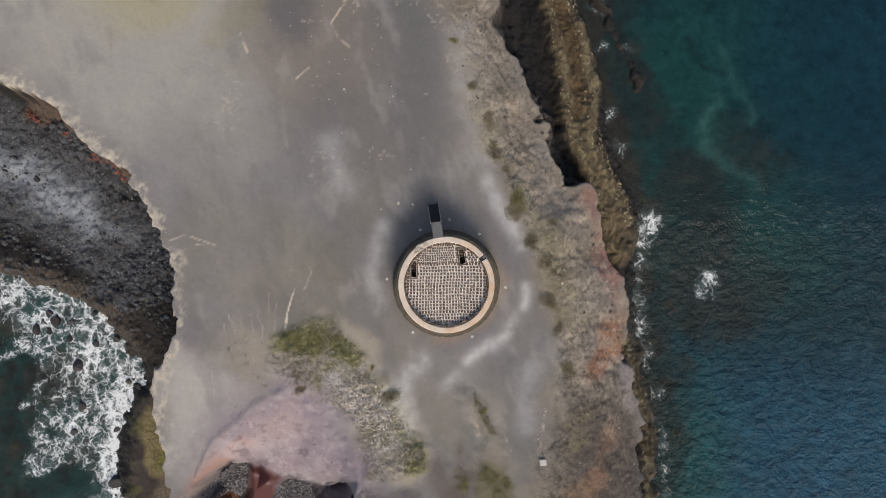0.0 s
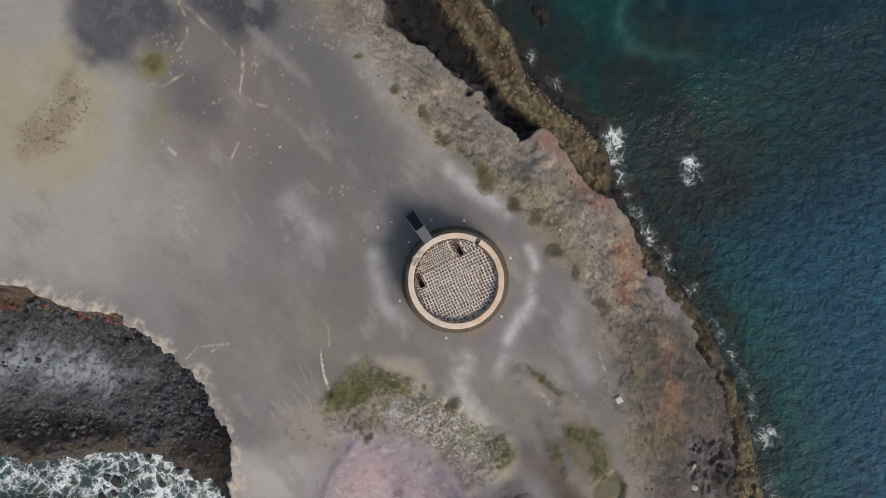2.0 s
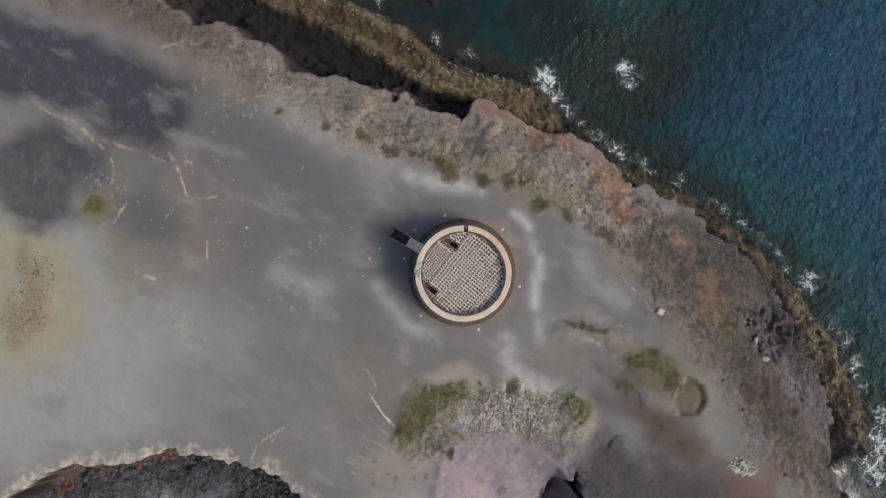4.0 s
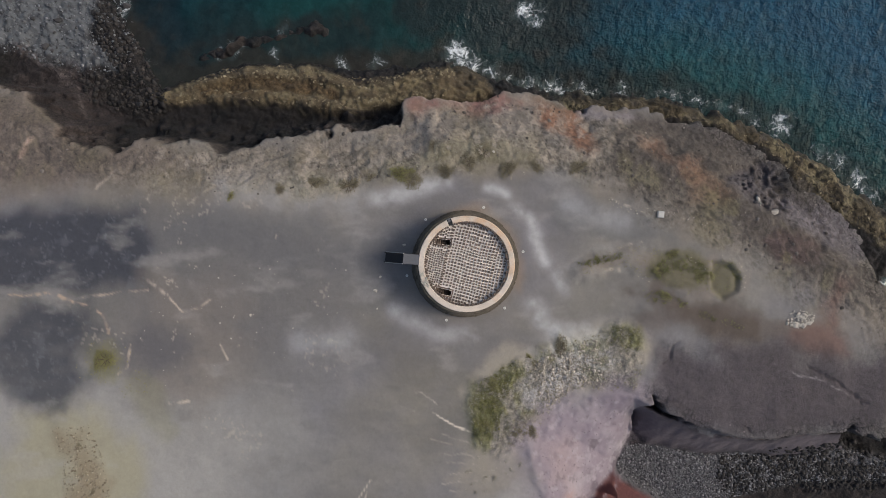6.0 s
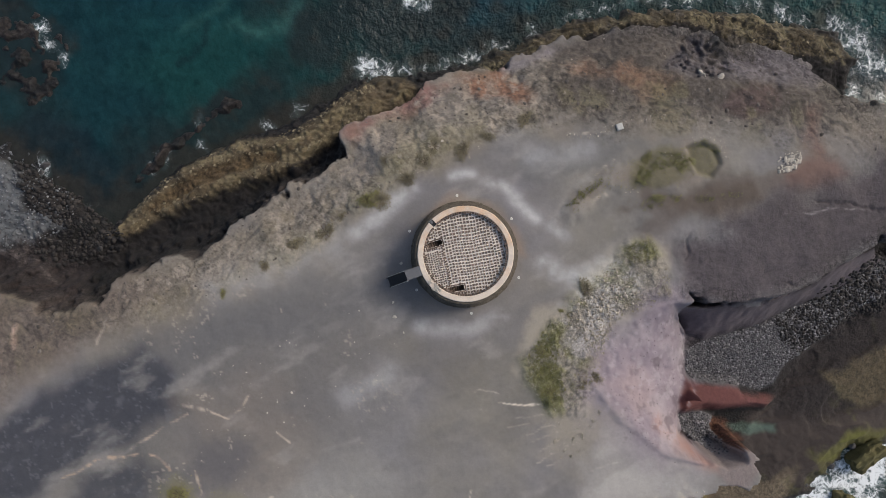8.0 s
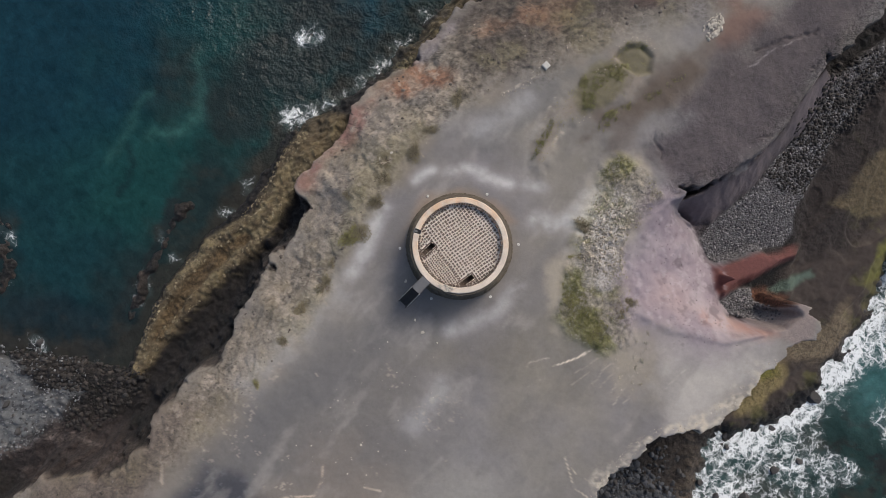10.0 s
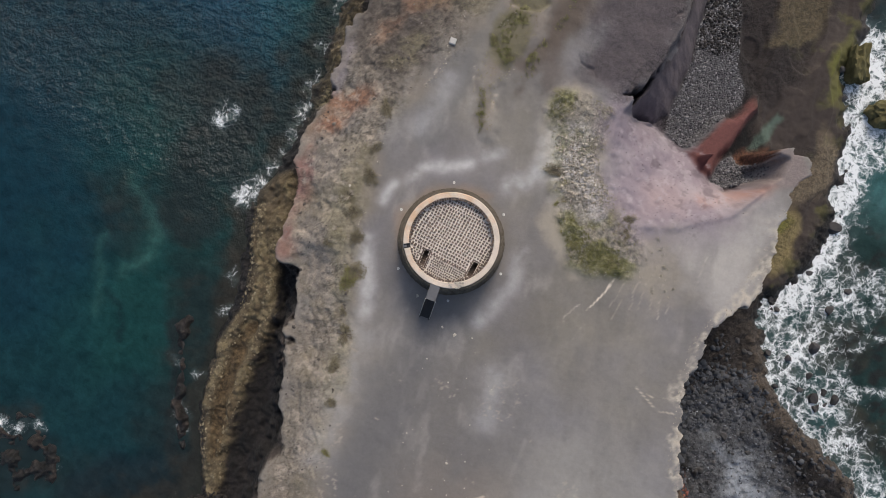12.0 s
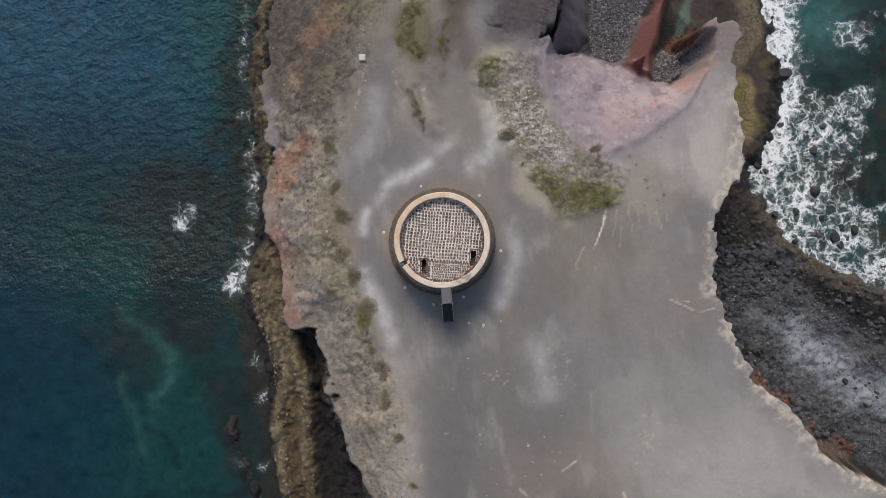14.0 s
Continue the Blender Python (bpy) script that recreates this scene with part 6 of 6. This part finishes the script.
def sea_stack(x, y, sx_, sy_, sz_, turn, seed):
    """A weathered rock tower rising from the surf, mossy on top."""
    bm = bmesh.new()
    bmesh.ops.create_icosphere(bm, subdivisions=4, radius=0.5)
    for v_ in bm.verts:
        d = v_.co.normalized()
        q = max(abs(d.x), abs(d.y), abs(d.z))
        s = 0.5 * (0.45 + 0.55 / q)
        s *= 1 + 0.3 * noise.noise(d * 1.6 + Vector((seed, 0, 0))) + 0.16 * noise.noise(d * 4 + Vector((0, seed, 0))) + 0.08 * noise.noise(d * 11)
        v_.co = d * s
    me = bpy.data.meshes.new("sea_rock")
    bm.to_mesh(me)
    bm.free()
    me.materials.append(M_MOSSROCK)
    ob = new("sea_rock", me)
    ob.matrix_basis = pose(x, y, SEA_Z + 0.1, 0, 0, turn) @ Matrix.Diagonal((sx_, sy_, sz_, 1))
    tagged(ob, "brown sea rock with yellow-green moss rising from the surf", "sea rock", "sea rocks")


sea_stack(-28.2, -38.2, 1.8, 3.8, 3.4, 25, 3.1)
sea_stack(-33.2, -35.2, 3.2, 2.6, 3.0, 30, 8.4)
boulders("stone", "small pale stone lying on the grey ash", "stone", "stones on the plateau", [(-20, 24), (-8, 24), (-3, 8), (-8, 4), (-14, 12)], 150, 51, (0.05, 0.17), PALE, 0.1)
boulders("stone", "pale weathered rock in the stone heap", "stone", "stone heap", [(2.1, -31.2), (2.4, -32.4), (2.3, -33.5), (1.3, -33.4), (0.7, -32.3), (0.8, -31.2)], 120, 53, (0.12, 0.5), PALE, 0.15)
for x, y, s in ((-5.3, 4.7, 0.42), (-4.0, 4.6, 0.28), (-0.75, 3.3, 0.34), (-10.1, 14.9, 0.28), (-6.8, 4.2, 0.2), (9.3, -2.4, 0.3)):
    ob = new("stone", PALE[1])
    ob.matrix_basis = pose(x, y, height_at(x, y) + 0.05, 0, 0, x * 50) @ Matrix.Diagonal((s, s * 0.8, s * 0.8, 1))
    tagged(ob, "pale stone lying near the tower", "stone", "stones near the tower")


# ---------------------------------------------------------------- plants
def leaf_ball(bm, r, lobes, leaves, size, rnd, height=0.6):
    centres = [(rnd.uniform(-r, r) * 0.62, rnd.uniform(-r, r) * 0.62, rnd.uniform(0.25, 0.7) * r * height, r * rnd.uniform(0.28, 0.5)) for _ in range(lobes)]
    for cx, cy, cz, cr in centres:
        for _ in range(leaves):
            d = Vector((rnd.gauss(0, 1), rnd.gauss(0, 1), rnd.gauss(0, 1))).normalized()
            c = Vector((cx, cy, cz)) + Vector((d.x, d.y, abs(d.z) * height)) * cr * rnd.uniform(0.55, 1.05)
            a = Vector((rnd.gauss(0, 1), rnd.gauss(0, 1), rnd.gauss(0, 0.5))).normalized() * size * rnd.uniform(0.6, 1.3)
            b = a.cross(d).normalized() * a.length * 0.45
            bm.faces.new([bm.verts.new(c - a), bm.verts.new(c + b), bm.verts.new(c + a), bm.verts.new(c - b)])


def shrub(seed, material, label):
    rnd = random.Random(seed)
    ob = thing("shrub", label, "shrub", group="low coastal shrubs")
    bm = bmesh.new()
    for k in range(7):
        a = 6.283 * k / 7 + rnd.uniform(-0.3, 0.3)
        bmesh.ops.create_cone(bm, cap_ends=True, segments=5, radius1=0.035, radius2=0.012, depth=0.6, matrix=Matrix.Rotation(a, 4, "Z") @ Matrix.Rotation(radians(48), 4, "Y") @ Matrix.Translation((0, 0, 0.26)))
    part("stem", bm, M_WOOD, ob)
    bm = bmesh.new()
    leaf_ball(bm, 0.8, 22, 40, 0.055, rnd, 0.28)
    part("foliage", bm, material, ob)
    return ob


GREEN_AT = [(5.3, 5.3, 1.4), (5.5, 4.6, 1.0), (2.3, -13.6, 0.4), (4.3, -19.9, 0.7), (2.5, -19.2, 0.7), (3.9, -20.7, 0.5), (3.0, -22.6, 0.6), (3.2, -23.6, 0.5), (4.5, -24.0, 0.45), (0.6, -20.2, 0.5), (0.3, -22.0, 0.5), (-0.3, -26.2, 0.5),
            (-17.1, 26.3, 1.1), (-17.5, 26.9, 0.8), (-16.7, 25.9, 0.8), (-0.4, 19.2, 0.5), (-7.7, -9.8, 0.5), (-9.2, -7.9, 0.6), (-10.7, -7.3, 0.7), (-12.3, -7.5, 0.7), (-13.2, -6.9, 0.8), (-14.2, -7.4, 0.7)]
DRY_AT = [(6.5, 1.4, 1.3), (3.2, 9.4, 1.3), (7.9, -0.5, 0.95), (8.2, -4.0, 1.1), (9.0, -1.5, 0.8), (2.7, 12.2, 0.8), (1.2, 15.1, 0.7), (5.0, 4.2, 0.8), (4.3, 7.6, 0.8), (8.9, -6.4, 0.6), (9.9, -10.0, 0.7), (2.4, 12.4, 0.7), (8.6, 3.0, 0.6), (-6.2, -12.4, 0.7), (-8.4, -10.8, 0.7),
          (-28.6, 24.4, 0.4), (-25.0, 26.6, 0.4), (-14.0, -10.4, 0.8), (-13.8, -11.6, 0.8)]
for places, material, label in ((GREEN_AT, M_LEAF, "low olive-green coastal shrub on the ash"), (DRY_AT, M_DRY, "dry brownish coastal shrub on the slope")):
    first = [shrub(60 + k, material, label) for k in range(3)]
    for k, (x, y, s) in enumerate(places):
        m = pose(x, y, height_at(x, y) - 0.04, 0, 0, 77 * k) @ Matrix.Diagonal((s * (0.75 + 0.12 * (k * 7 % 5)), s * (0.95 + 0.15 * (k * 3 % 4)), s * 0.8, 1))
        if k < 3:
            first[k].matrix_basis = m
        else:
            copy_thing(first[k % 3], m)


def grass_field(points, count, seed, size, label):
    px, py = scatter_in(points, count, seed)
    pz = terrain(px, py)[0]
    r = random.Random(seed)
    verts, faces = [], []
    for x, y, z in zip(px, py, pz):
        for _ in range(6):
            a, lean, h = r.uniform(0, 6.283), r.uniform(0.4, 1.2), size * r.uniform(0.6, 1.4)
            c, s = math.cos(a), math.sin(a)
            w = size * 0.16
            k = len(verts)
            verts += [(x - s * w, y + c * w, z - 0.03), (x + s * w, y - c * w, z - 0.03), (x + c * h * lean, y + s * h * lean, z + h * 0.8)]
            faces.append((k, k + 1, k + 2))
    me = bpy.data.meshes.new("grass")
    me.from_pydata(verts, [], faces)
    me.materials.append(M_GRASS)
    tagged(new("grass", me), label, "grass", kind="stuff")


def cushion_field(points, count, seed, size, label, material=None, edge=(0.6, 1.1)):
    """Low cushions of twiggy scrub, each a cluster of small leaves, as one mesh."""
    px, py = scatter_in(points, count, seed)
    keep = patch_mask(px, py, points, edge[0], edge[1], seed) * np.clip(0.65 + 0.9 * fbm(px, py, 1.5, 4, seed + 1), 0, 1) > np.random.default_rng(seed + 2).random(len(px))
    px, py = px[keep], py[keep]
    pz = terrain(px, py)[0]
    r = np.random.default_rng(seed)
    n = len(px)
    leaves = 12
    s = size * (0.5 + r.random(n))
    d = r.normal(size=(n, leaves, 3))
    d[..., 2] = np.abs(d[..., 2]) * 0.6
    d /= np.linalg.norm(d, axis=-1, keepdims=True)
    c = np.stack([px, py, pz], -1)[:, None] + d * (s[:, None, None] * (0.4 + 0.6 * r.random((n, leaves, 1))))
    a = r.normal(size=(n, leaves, 3)) * (0.32 * s)[:, None, None]
    w = r.normal(size=(n, leaves, 3)) * (0.22 * s)[:, None, None]
    co = np.stack([c - a, c + w, c + a], 2).reshape(-1, 3)
    faces = np.arange(len(co)).reshape(-1, 3)
    me = bpy.data.meshes.new("cushion_scrub")
    me.from_pydata(co.tolist(), [], faces.tolist())
    me.materials.append(material or M_CUSHION)
    tagged(new("cushion_scrub", me), label, "scrub", kind="stuff")


M_CUSHION = pebble_material("pale_twiggy_scrub", (0.23, 0.205, 0.145), (0.60, 0.55, 0.47))
cushion_field(PATCHES["scrub_bank"][0], 6000, 81, 0.09, "dense pale twiggy scrub on the stony bank")
M_GREENSCRUB = pebble_material("olive_scrub", (0.115, 0.115, 0.036), (0.31, 0.305, 0.12))
for strip, n, seed in (([(0.5, -17.9), (1.1, -20.1), (0.4, -22.7), (0.0, -25.3), (-0.1, -28.0), (-0.8, -28.0), (-0.7, -25.2), (0.0, -21.7), (-0.3, -18.9)], 150, 91), ([(2.5, -18.3), (3.9, -19.0), (4.7, -20.3), (4.8, -22.2), (3.4, -24.0), (2.4, -23.3), (3.1, -21.9), (3.0, -20.5), (1.8, -19.3)], 230, 92), ([(4.5, -23.3), (5.0, -24.4), (5.0, -25.4), (4.1, -26.5), (3.4, -26.5), (3.5, -26.1), (4.3, -25.2), (4.4, -24.2)], 170, 96), ([(1.5, -11.9), (2.6, -14.0), (3.4, -15.6), (2.9, -15.7), (1.9, -14.1), (1.3, -12.4)], 160, 93), ([(-15.8, -6.6), (-11, -5.9), (-8.2, -8.8), (-9.4, -9.4), (-12.4, -8.6), (-15.4, -9)], 600, 94), ([(-3.0, -16.6), (-2.8, -18.6), (-4.8, -19.2), (-5.0, -17.6), (-4.6, -15.6)], 70, 95)):
    cushion_field(strip, 4 * n, seed, 0.09, "low olive-green scrub hugging the ground", M_GREENSCRUB, (0.15, 0.3))
cushion_field([(-15, -6.6), (-20, -5.6), (-20.6, -10), (-16.5, -12)], 170, 83, 0.12, "scattered dry scrub on ochre soil")
cushion_field([(6, 8), (9, 2), (10, -5), (9, -9), (12, -14), (9, -14), (8, -8), (7, -2), (4.6, 6), (1.6, 14), (3, 15)], 500, 85, 0.14, "scattered dry scrub along the eastern slope")
grass_field(PATCHES["scrub_bank"][0], 500, 71, 0.14, "patchy olive and straw coloured grass on the bank")
grass_field(PATCHES["track_island"][0], 700, 73, 0.1, "thin dry grass between the tracks")
grass_field([(-19, 29), (-15, 27.6), (-15.4, 24.6), (-19, 21), (-20, 24)], 160, 75, 0.12, "yellow-green grass round a shrub")
